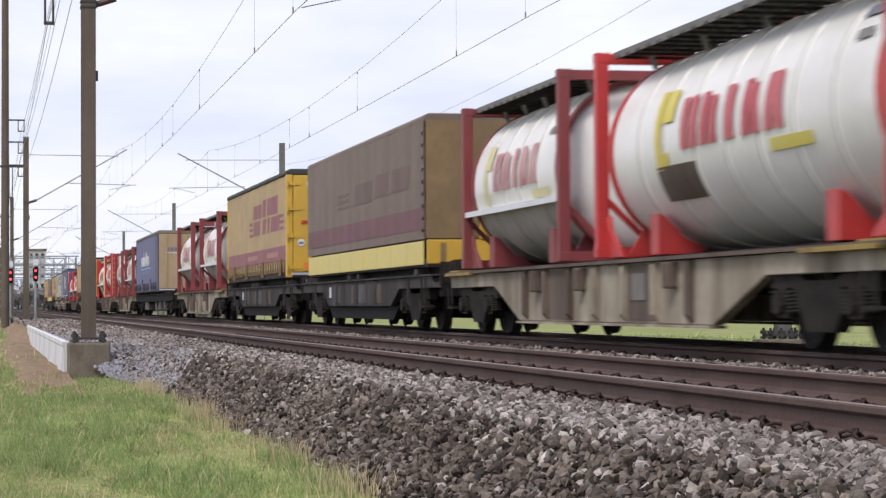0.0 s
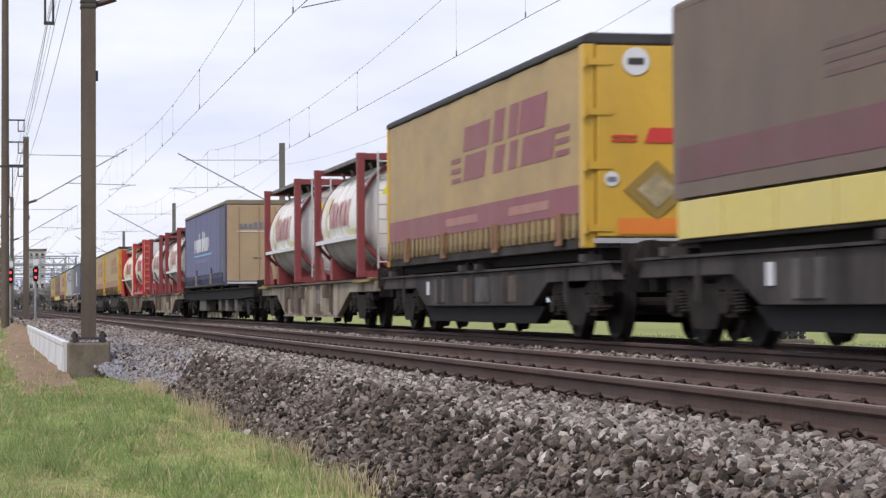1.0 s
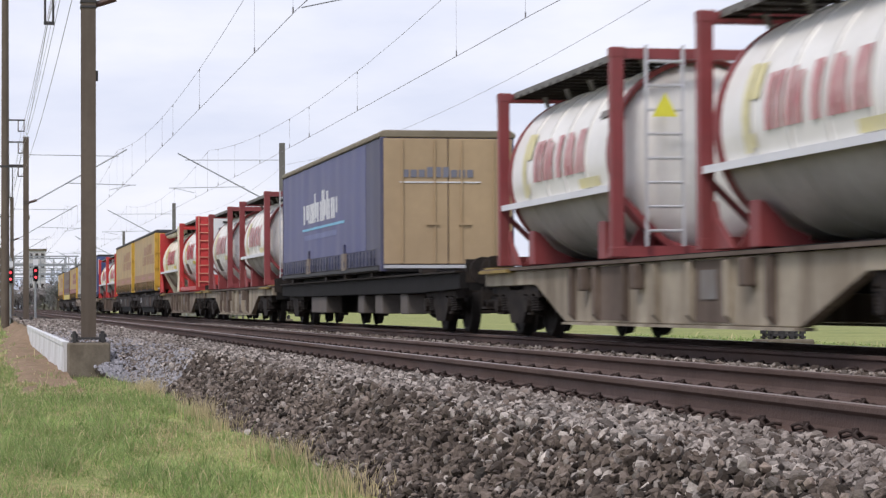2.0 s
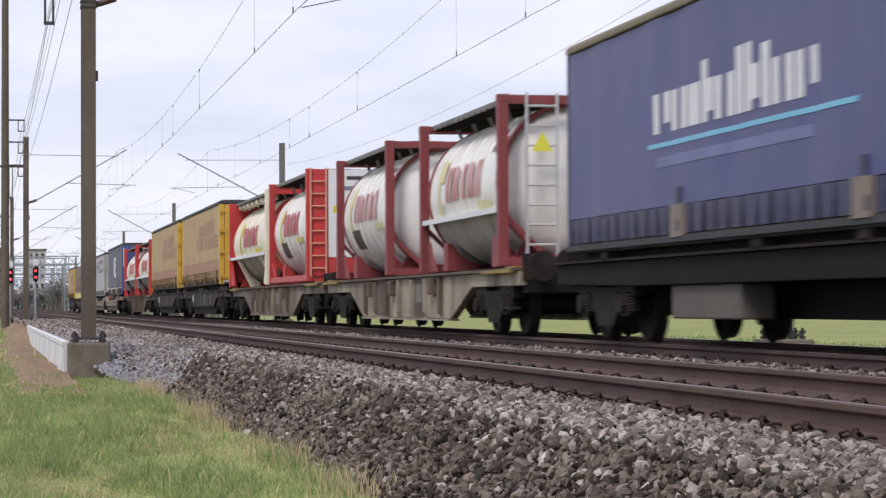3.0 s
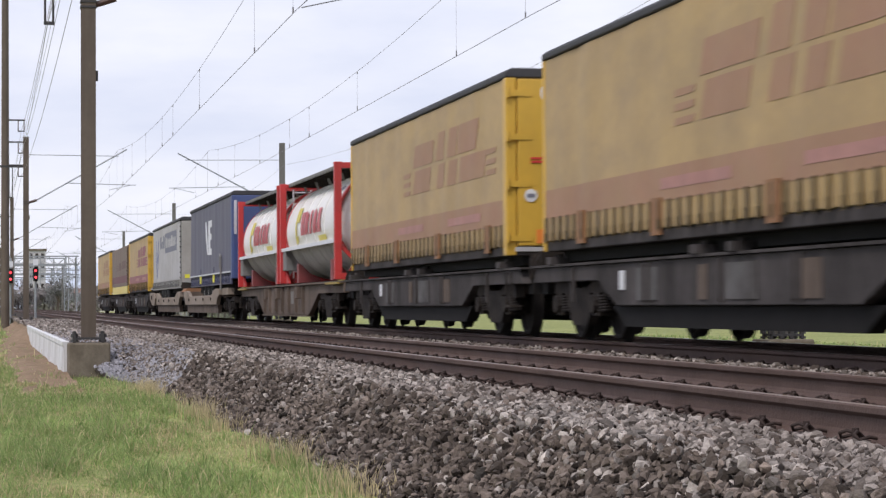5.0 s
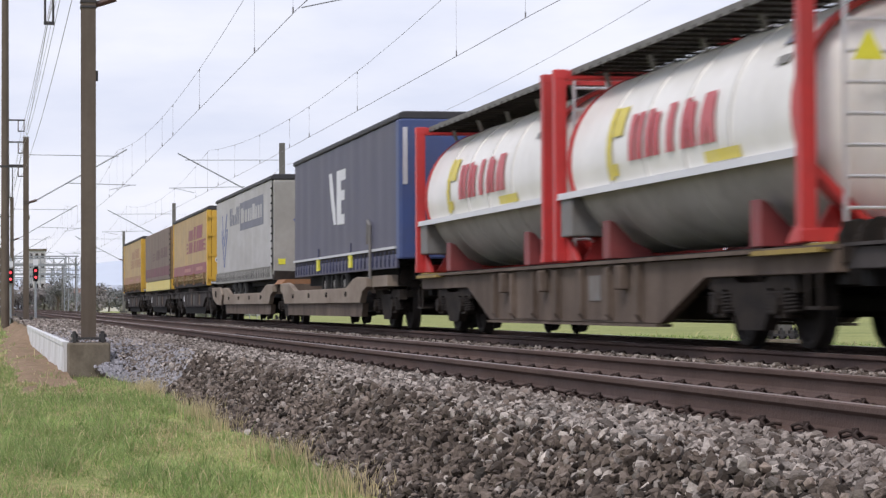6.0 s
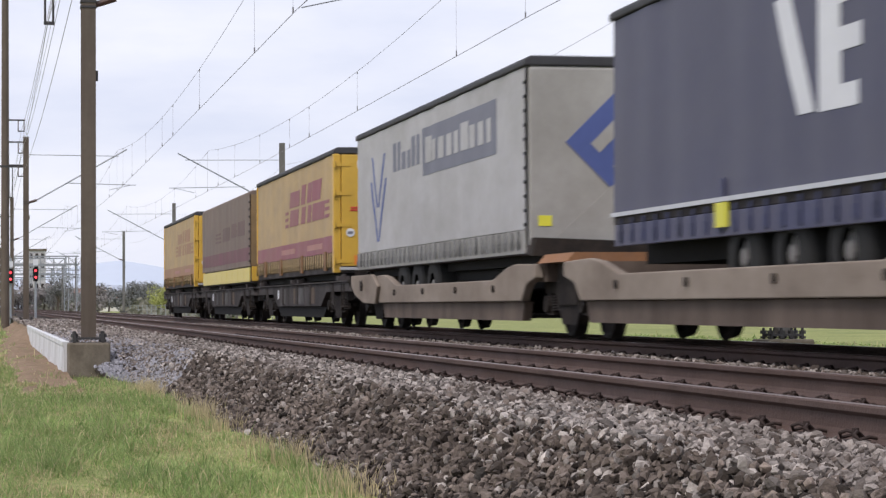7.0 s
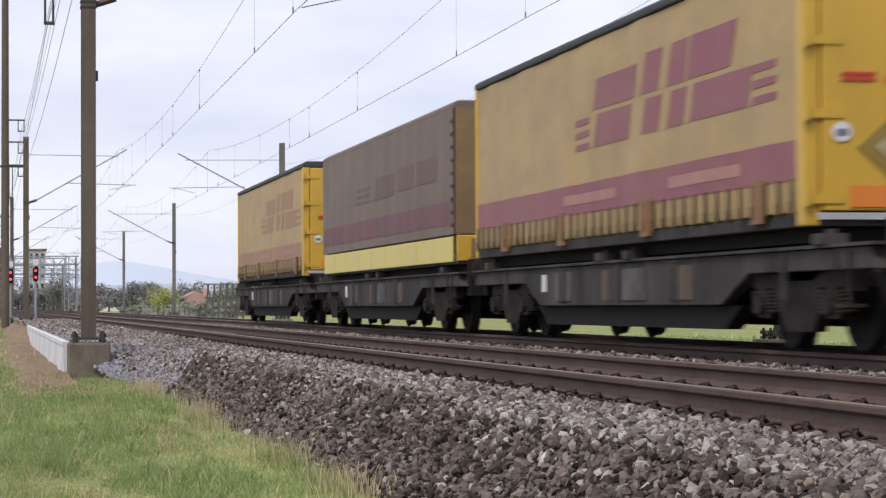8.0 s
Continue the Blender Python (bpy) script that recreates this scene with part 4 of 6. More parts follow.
def build_hills():
    def ridge(name, y, profile, color, label):
        g = Geo()
        n = len(profile)
        for x, z in profile:
            g.v += [(x, y, FIELD - 5), (x, y + 350, z)]
        g.f = [(2 * i, 2 * i + 2, 2 * i + 3, 2 * i + 1) for i in range(n - 1)]
        g.mi = [0] * (n - 1)
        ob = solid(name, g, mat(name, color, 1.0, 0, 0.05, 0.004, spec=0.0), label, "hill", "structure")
        ob.data.polygons.foreach_set("use_smooth", [True] * len(ob.data.polygons))
        return ob
    prof = []
    for i in range(160):
        x = -1400 + i * 25.0
        s = (x - 260) / 120.0
        z = 52 * math.exp(-((x - 225) / 140.0) ** 2) + 20 * math.exp(-((x - 20) / 170.0) ** 2) + 14 * math.exp(-((x - 430) / 120.0) ** 2) + 20 + 10 * noise.noise(Vector((x * 0.004, 2, 0))) + 3 * noise.noise(Vector((x * 0.02, 5, 0)))
        prof.append((x, max(z, 6)))
    # both ridges carry the air's blue haze in their base colour
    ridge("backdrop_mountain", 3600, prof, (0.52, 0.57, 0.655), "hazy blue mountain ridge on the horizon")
    prof = []
    for i in range(160):
        x = -1200 + i * 20.0
        prof.append((x, 24 + 5 * noise.noise(Vector((x * 0.006, 9, 0))) + 2.5 * noise.noise(Vector((x * 0.03, 1, 0)))))
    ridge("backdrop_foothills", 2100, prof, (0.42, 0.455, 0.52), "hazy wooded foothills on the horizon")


build_hills()


# ---- the freight train ----
def wheel_mesh():
    prof = [(-0.065, 0.02), (-0.065, 0.10), (-0.03, 0.14), (-0.03, 0.34), (-0.065, 0.37), (-0.065, 0.42), (0.045, 0.43), (0.055, 0.46), (0.075, 0.46), (0.08, 0.37), (0.03, 0.34), (0.03, 0.14), (0.08, 0.10), (0.08, 0.02)]
    g = Geo()
    n = 28
    for x, r in prof:
        g.v += [(x, r * math.cos(2 * math.pi * i / n), r * math.sin(2 * math.pi * i / n)) for i in range(n)]
    m = len(prof)
    for k in range(m):
        for i in range(n):
            j, k2 = (i + 1) % n, (k + 1) % m
            g.f.append((k * n + i, k * n + j, k2 * n + j, k2 * n + i))
            g.mi.append(0)
    return g.mesh("wheel", M_WHEEL, True)


WHEEL = wheel_mesh()
AXLE = Geo().tube((-1.02, 0, 0), (1.02, 0, 0), 0.085, 10).mesh("axle", M_WHEEL)
AXLE_BOX = Geo().box(-0.1, -0.14, -0.14, 0.1, 0.14, 0.12).tube((-0.16, 0, 0), (0.16, 0, 0), 0.11, 10).mesh("axle_box", M_BOGIE)
SPRING = Geo().path([(0.07 * math.cos(i * 0.9), 0.07 * math.sin(i * 0.9), i * 0.005) for i in range(46)], 0.02, 5).mesh("coil_spring", M_WHEEL)


SIDE_FRAME = Geo().prism([(-1.3, 0.56), (-1.25, 0.74), (-0.6, 0.74), (-0.38, 0.66), (0.38, 0.66), (0.6, 0.74), (1.25, 0.74), (1.3, 0.56), (0.95, 0.5), (0.55, 0.42), (0.35, 0.2), (-0.35, 0.2), (-0.55, 0.42), (-0.95, 0.5)], "x", -0.065, 0.065).mesh("side_frame", M_BOGIE)
END_BEAM = Geo().box(-0.93, -0.05, 0.6, 0.93, 0.05, 0.72).mesh("end_beam", M_BOGIE)
BRAKE_SHOE = Geo().prism([(-0.05, -0.16), (0.05, -0.16), (0.07, 0.16), (-0.03, 0.16)], "x", -0.05, 0.05).mesh("brake_shoe", M_BOGIE)


def add_bogie(wagon, y):
    bogie = part("bogie", Geo().box(-0.93, -0.18, 0.32, 0.93, 0.18, 0.66), M_BOGIE, wagon, "sooty cast steel bogie", at=pose(0, y, 0))
    part("pivot", Geo().tube((0, 0, 0.6), (0, 0, 0.9), 0.25, 14), M_BOGIE, bogie)
    for s in (-1, 1):
        part("side_frame", SIDE_FRAME, None, bogie, at=pose(s * 1.005, 0, 0))
        part("end_beam", END_BEAM, None, bogie, at=pose(0, s * 1.22, 0))
        for a in (-0.9, 0.9):
            part("brake_shoe", BRAKE_SHOE, None, bogie, at=pose(s * 0.76, a + (0.52 if a < 0 else -0.52), 0.45, 0, 0, 0 if a < 0 else 180))
    for a in (-0.9, 0.9):
        part("axle", AXLE, None, bogie, at=pose(0, a, 0.455))
        for s in (-1, 1):
            part("wheel", WHEEL, None, bogie, at=pose(s * 0.76, a, 0.455, 0, 0, 0 if s < 0 else 180))
            part("axle_box", AXLE_BOX, None, bogie, at=pose(s * 1.0, a, 0.46))
            for d in (-0.22, 0.22):
                part("coil_spring", SPRING, None, bogie, at=pose(s * 1.04, a + d, 0.36))
    return bogie


BUFFER = Geo().tube((0, 0, 0), (0, -0.42, 0), 0.09, 10).tube((0, -0.42, 0), (0, -0.47, 0), 0.21, 14).box(-0.18, -0.03, -0.18, 0.18, 0.02, 0.18).mesh("buffer", M_BOGIE)


def add_ends(wagon, half, z=1.0):
    for e in (-1, 1):
        for s in (-1, 1):
            part("buffer", BUFFER, None, wagon, at=pose(s * 0.88, e * half, z, 0, 0, 0 if e < 0 else 180))
        part("coupler", Geo().tube((0, 0, 0), (0, -0.45, -0.06), 0.05, 8).box(-0.08, -0.15, -0.2, 0.08, 0, 0.06), M_BOGIE, wagon, at=pose(0, e * half, z, 0, 0, 0 if e < 0 else 180))


M_PANEL = mat("worn_grey_panel", (0.14, 0.135, 0.135), 0.8, 0.0, 0.3, 2.0, (0.05, 0.042, 0.038), 0.85, (1, 1.5, 1.5), spec=0.15)


def flat_wagon(y0, half=7.9, bog=5.8):
    """Short grey wagon with trapezoid side plates and a dark lower beam."""
    w = thing("container_wagon", "grimy dark grey container wagon with trapezoid side plates", "freight wagon", "container wagons")
    for s in (-1, 1):
        a, b = s * 1.02, s * 1.16
        part("side_sill", Geo().prism([(-half, 0.74), (-half + 0.15, 0.93), (half - 0.15, 0.93), (half, 0.74), (bog - 1.15, 0.74), (bog - 2.0, 0.44), (-bog + 2.0, 0.44), (-bog + 1.15, 0.74)], "x", a, b), M_FRAME_GREY, w, "dirty grey steel side plate", bevel=0.012)
        part("top_flange", Geo().box(s * 0.98, -half, 0.935, s * 1.2, half, 0.965), M_FRAME_GREY, w)
        part("lower_beam", Geo().prism([(-bog + 1.6, 0.436), (bog - 1.6, 0.436), (bog - 2.1, 0.20), (-bog + 2.1, 0.20)], "x", s * 0.9, s * 1.08), M_BLACK, w)
        for k, yy in enumerate((-2.9, -1.2, 0.35, 2.1)):
            part("side_panel", Geo().box(s * 1.163, yy, 0.5, s * 1.175, yy + (0.5, 0.95, 0.28, 0.8)[k], 0.86), M_PANEL if k % 2 else M_FRAME_BROWN, w)
        for yy in (-bog + 0.1, -bog + 3.4, -0.1, bog - 3.4, bog - 0.1, -2.2, 2.6):
            part("rib", Geo().prism([(1.16, 0.46), (1.2, 0.5), (1.2, 0.9), (1.16, 0.93)], "y", yy - 0.03, yy + 0.03) if s > 0 else Geo().prism([(-1.16, 0.46), (-1.2, 0.5), (-1.2, 0.9), (-1.16, 0.93)], "y", yy - 0.03, yy + 0.03), M_FRAME_GREY, w)
    for yy in (-half + 0.1, -bog, -2.2, 0, 2.2, bog, half - 0.1):
        part("cross_beam", Geo().box(-1.02, yy - 0.14, 0.6 if abs(yy) != bog else 0.76, 1.02, yy + 0.14, 0.93), M_BLACK, w)
    for yy in (-6.72, -0.6, 0.6, 6.72):
        for s in (-1, 1):
            part("container_lock", Geo().box(s * 1.0, yy - 0.12, 0.966, s * 1.24, yy + 0.12, 1.06).tube((s * 1.1, yy, 1.06), (s * 1.1, yy, 1.1), 0.05, 8), M_FRAME_GREY, w)
    part("air_tank", Geo().tube((-0.4, 0.8, 0.5), (-0.4, 2.2, 0.5), 0.18, 12), M_BLACK, w, smooth=True)
    part("brake_rod", Geo().tube((0.2, -4.4, 0.45), (0.2, 4.4, 0.45), 0.04, 6), M_BLACK, w)
    for s in (-1, 1):
        part("foot_step", Geo().box(s * 1.05, -half + 0.5, 0.42, s * 1.22, -half + 0.85, 0.45).box(s * 1.19, -half + 0.5, 0.45, s * 1.21, -half + 0.53, 0.9).box(s * 1.19, -half + 0.82, 0.45, s * 1.21, -half + 0.85, 0.9), M_BOGIE, w)
        part("notice_plate", Geo().box(s * 1.163, bog - 2.4, 0.62, s * 1.178, bog - 2.2, 0.84), M_WHITEINK, w)
    add_bogie(w, -bog)
    add_bogie(w, bog)
    add_ends(w, half, 0.98)
    return on_train(w, y0)


def truss_wagon(y0, paint, label, half=9.0, bog=7.2):
    """Tank carrying wagon with deep fish-belly side plates between the bogies."""
    w = thing("tank_wagon", label, "freight wagon", "tank container wagons")
    for s in (-1, 1):
        a, b = s * 1.0, s * 1.12
        part("side_sill", Geo().prism([(-half, 0.72), (-half, 0.92), (half, 0.92), (half, 0.72), (bog - 1.3, 0.72), (bog - 2.9, 0.24), (-bog + 2.9, 0.24), (-bog + 1.3, 0.72)], "x", a, b), paint, w, "stained and streaked steel side plate", bevel=0.012)
        part("top_flange", Geo().box(s * 0.96, -half, 0.925, s * 1.2, half, 0.965), M_FRAME_BROWN, w)
        part("bottom_flange", Geo().box(s * 0.98, -bog + 2.9, 0.205, s * 1.16, bog - 2.9, 0.236), paint, w)
        for yy in (-3.6, -2.35, -1.1, 0.15, 1.4, 2.65, 3.8):
            q = [(s * 1.12, 0.26), (s * 1.19, 0.34), (s * 1.19, 0.88), (s * 1.12, 0.92)]
            part("rib", Geo().prism(q, "y", yy - 0.07, yy + 0.07), paint if int(yy * 10) % 2 else M_FRAME_BROWN, w)
        for yy in (-3.0, 0.8, 3.1):
            part("stanchion_pocket", Geo().box(s * 1.122, yy - 0.11, 0.62, s * 1.24, yy + 0.11, 0.9), M_FRAME_BROWN, w, bevel=0.02)
        for ya, yb in ((-2.25, -1.2), (1.5, 2.55)):
            part("infill_panel", Geo().box(s * 1.121, ya, 0.27, s * 1.13, yb, 0.9), M_FRAME_BROWN, w, "rust brown infill panel")
        part("wagon_plate", Geo().box(s * 1.131, -1.9, 0.5, s * 1.141, -1.4, 0.8), M_BOX, w)
        for e in (-1, 1):
            part("rubbing_rail", Geo().box(s * 1.1, e * (half - 1.9), 0.9, s * 1.24, e * (half - 0.1), 0.945), M_YRUST, w, "rusty yellow edge rail")
            part("foot_step", Geo().box(s * 1.05, e * (half - 0.5), 0.4, s * 1.22, e * (half - 0.15), 0.43).box(s * 1.19, e * (half - 0.5), 0.43, s * 1.21, e * (half - 0.46), 0.72).box(s * 1.19, e * (half - 0.19), 0.43, s * 1.21, e * (half - 0.15), 0.72), M_BOGIE, w)
    for yy in (-half + 0.12, -5.2, -2.6, 0, 2.6, 5.2, half - 0.12):
        part("cross_beam", Geo().box(-1.0, yy - 0.14, 0.62, 1.0, yy + 0.14, 0.92), M_BLACK, w)
    part("center_beam", Geo().box(-0.25, -half, 0.55, 0.25, half, 0.91), M_BLACK, w)
    part("deck_plate", Geo().box(-0.9, -half + 0.8, 0.925, 0.9, half - 0.8, 0.998), M_BLACK, w)
    for e in (-1, 1):
        part("end_platform", Geo().box(-1.15, e * (half - 0.7), 0.968, 1.15, e * (half - 0.05), 0.99), M_YRUST, w)
    add_bogie(w, -bog)
    add_bogie(w, bog)
    add_ends(w, half, 0.98)
    return on_train(w, y0)


def long_wagon(y0, half=10.8, bog=8.85):
    """Long black wagon with equipment boxes below the frame."""
    w = thing("long_container_wagon", "long black container wagon with grey equipment boxes underneath", "freight wagon")
    for s in (-1, 1):
        part("side_sill", Geo().prism([(-half, 0.7), (-half, 0.95), (half, 0.95), (half, 0.7), (half - 3.4, 0.66), (-half + 3.4, 0.66)], "x", s * 1.02, s * 1.16), M_BLACK, w, bevel=0.012)
        part("top_flange", Geo().box(s * 0.98, -half, 0.955, s * 1.22, half, 0.985), M_BOGIE, w)
        part("truss_beam", Geo().prism([(-bog + 2.0, 0.655), (bog - 2.0, 0.655), (bog - 3.2, 0.3), (-bog + 3.2, 0.3)], "x", s * 0.3, s * 0.45), M_BLACK, w)
        for yy, wd in ((-6.0, 0.7), (-3.4, 0.8), (-1.3, 0.75), (3.75, 2.3)):
            part("equipment_box", Geo().box(s * 0.75, yy, 0.30, s * 1.1, yy + wd, 0.655), mat("sooty_box", (0.10, 0.088, 0.08), 0.75, 0, 0.25, 2.0, DUST, 0.6, (1, 1.5, 1)), w, "sooty grey equipment box", bevel=0.02)
        for yy in (-8.0, -3.0, 2.9, 8.3, 0.2):
            part("container_lock", Geo().box(s * 1.0, yy - 0.14, 0.986, s * 1.24, yy + 0.14, 1.066), M_BOGIE, w)
    part("brake_tank", Geo().tube((0, -5.5, 0.42), (0, -3.2, 0.42), 0.22, 14), M_BLACK, w, smooth=True)
    part("center_sill", Geo().box(-0.28, -half, 0.32, 0.28, half, 0.94), M_BLACK, w)
    for yy in (-half + 0.12, -6, -3, 0, 3, 6, half - 0.12):
        part("cross_beam", Geo().box(-1.02, yy - 0.14, 0.68, 1.02, yy + 0.14, 0.95), M_BLACK, w)
    add_bogie(w, -bog)
    add_bogie(w, bog)
    add_ends(w, half, 0.98)
    return on_train(w, y0)


def pocket_wagon(y0):
    """Two low tan pockets that share a middle bogie."""
    w = thing("pocket_wagon", "low tan twin pocket wagon carrying two semitrailers", "freight wagon")
    bogs = (-14.35, 0.0, 14.35)
    for a, b in ((bogs[0], bogs[1]), (bogs[1], bogs[2])):
        for s in (-1, 1):
            q = [(a + 1.55, 0.50), (a + 1.25, 0.72), (a + 0.75, 0.80), (a + 0.75, 0.98), (a + 1.9, 1.0), (a + 2.4, 0.96), (a + 3.3, 0.8), (b - 3.3, 0.8), (b - 2.4, 0.96), (b - 1.9, 1.0), (b - 0.75, 0.98), (b - 0.75, 0.80), (b - 1.25, 0.72), (b - 1.55, 0.50)]
            part("side_beam", Geo().prism(q, "x", s * 1.22, s * 1.34), M_POCKET, w, "dusty tan steel side beam", bevel=0.015)
            part("lower_web", Geo().prism([(a + 1.6, 0.495), (b - 1.6, 0.495), (b - 1.75, 0.24), (a + 1.75, 0.24)], "x", s * 1.15, s * 1.27), M_FRAME_BROWN, w)
            for k in range(4):
                yy = a + 3.2 + k * (b - a - 6.4) / 3
                part("lashing_ring", Geo().tube((s * 1.34, yy, 0.68), (s * 1.37, yy, 0.68), 0.05, 8), M_BOGIE, w)
        part("pocket_floor", Geo().box(-1.14, a + 2.3, 0.27, 1.14, b - 2.3, 0.33), M_BLACK, w)
        for yy in (a + 0.9, b - 0.9):
            part("end_beam", Geo().box(-1.21, yy - 0.25, 0.75, 1.21, yy + 0.25, 0.98), M_FRAME_BROWN, w)
    for e in (-1, 1):
        part("end_platform", Geo().box(-1.25, e * 13.7, 0.8, 1.25, e * 15.4, 1.0), M_POCKET, w)
    for s in (-1, 1):
        part("end_apron", Geo().prism([(12.9, 0.48), (14.2, 0.50), (15.2, 0.66), (15.6, 0.84), (15.6, 1.02), (13.2, 1.02), (12.6, 0.80)], "x", s * 1.345, s * 1.41), M_POCKET, w, "tan end apron plate", bevel=0.015)
        part("lashing_ring", Geo().tube((s * 1.41, 14.3, 0.82), (s * 1.44, 14.3, 0.82), 0.1, 12), M_BOGIE, w)
    part("crossover_plate", Geo().prism([(-1.3, 0.985), (1.3, 0.985), (1.2, 1.10), (-1.2, 1.10)], "y", -0.75, 0.75), mat("orange_rust", (0.30, 0.14, 0.06), 0.85, 0, 0.3, 2.0, (0.16, 0.10, 0.07), 0.8, (2, 2, 2)), w, "rusty orange crossover plate")
    part("middle_coupler", Geo().box(-1.1, -0.5, 0.45, 1.1, 0.5, 0.98), M_BOGIE, w)
    part("trailer_hitch", Geo().prism([(-12.6, 0.99), (-11.8, 0.99), (-12.0, 1.35), (-12.4, 1.35)], "x", -0.5, 0.5), M_FRAME_BROWN, w)
    part("grab_rail", Geo().path([(-1.3, -13.8, 0.95), (-1.3, -13.8, 1.95), (-1.3, -13.55, 2.05), (-1.3, -13.5, 1.6)], 0.03, 6), M_BOX, w, "bent tan grab rail")
    for b in bogs:
        add_bogie(w, b)
    add_ends(w, 15.4, 0.98)
    return on_train(w, y0)


# ---- curtain-sided bodies ----
def ripple(y, z, k):
    """Slack of a tarpaulin, outwards."""
    return 0.010 * math.sin(y * 4.6 + k) * math.sin(y * 1.3 + 2 * k) + 0.012 * noise.noise(Vector((y * 1.4, z * 0.9, k)))


def sheet(y0, y1, z0, z1, x, k, slant=0.0, off=0.0, ny=None, nz=8, thick=0.012):
    """A slack sheet on the side that faces -x, with a thickness."""
    ny = ny or max(2, int(abs(y1 - y0) / 0.2))
    g = Geo()
    for layer in (0, 1):
        for j in range(nz + 1):
            for i in range(ny + 1):
                z = z0 + (z1 - z0) * j / nz
                y = y0 + (y1 - y0) * i / ny + slant * (z - z0)
                g.v.append((x - off - ripple(y, z, k) + layer * thick, y, z))
    m = ny + 1
    n = m * (nz + 1)
    for j in range(nz):
        for i in range(ny):
            q = (j * m + i, j * m + i + 1, (j + 1) * m + i + 1, (j + 1) * m + i)
            g.f += [q, tuple(n + a for a in reversed(q))]
    rim = [(i, i + 1) for i in range(ny)] + [(nz * m + i + 1, nz * m + i) for i in range(ny)] + [((j + 1) * m, j * m) for j in range(nz)] + [(j * m + ny, (j + 1) * m + ny) for j in range(nz)]
    g.f += [(b, a, n + a, n + b) for a, b in rim]
    g.mi = [0] * len(g.f)
    return g


BUCKLE = Geo().box(-0.014, -0.03, 0.0, 0.0, 0.03, 0.33).box(-0.022, -0.045, 0.02, 0.0, 0.045, 0.13).mesh("strap_buckle", mat("olive_strap", (0.10, 0.065, 0.02), 0.7, 0, 0.2, 3.0, obj_random=0.4))
STRAP_BLUE = Geo().box(-0.014, -0.03, 0.0, 0.0, 0.03, 0.28).box(-0.022, -0.045, 0.02, 0.0, 0.045, 0.14).mesh("strap_buckle", mat("navy_strap", (0.035, 0.04, 0.09), 0.7, 0, 0.2, 3.0, obj_random=0.4))
STRAP_GREY = Geo().box(-0.014, -0.03, 0.0, 0.0, 0.03, 0.26).box(-0.022, -0.045, 0.02, 0.0, 0.045, 0.12).mesh("strap_buckle", mat("dark_strap", (0.13, 0.13, 0.13), 0.7, 0, 0.2, 3.0, obj_random=0.4))


def core(name, L, H, label, category, group, side, end, roof, k, base=0.0, width=1.25):
    """The body of a swap body or trailer: floor frame, core, curtain, roof, corner posts, end wall."""
    b = thing(name, label, category, group)
    part("inner_wall", Geo().box(-width + 0.06, -L / 2 + 0.06, base + 0.14, width, L / 2, H - 0.06), side, b)
    part("floor_frame", Geo().box(-width + 0.02, -L / 2, base, width, L / 2, base + 0.13), M_FRAME_GREY, b, bevel=0.015)
    part("floor_beam", Geo().box(-1.02, -L / 2 + 0.1, base - 0.13, 1.02, L / 2 - 0.1, base - 0.002), M_BLACK, b)
    part("roof", Geo().prism([(-width - 0.025, H - 0.10), (-width - 0.025, H - 0.02), (-width + 0.06, H + 0.035), (width - 0.06, H + 0.035), (width + 0.025, H - 0.02), (width + 0.025, H - 0.10)], "y", -L / 2 - 0.01, L / 2 + 0.01), roof, b, bevel=0.02)
    return b


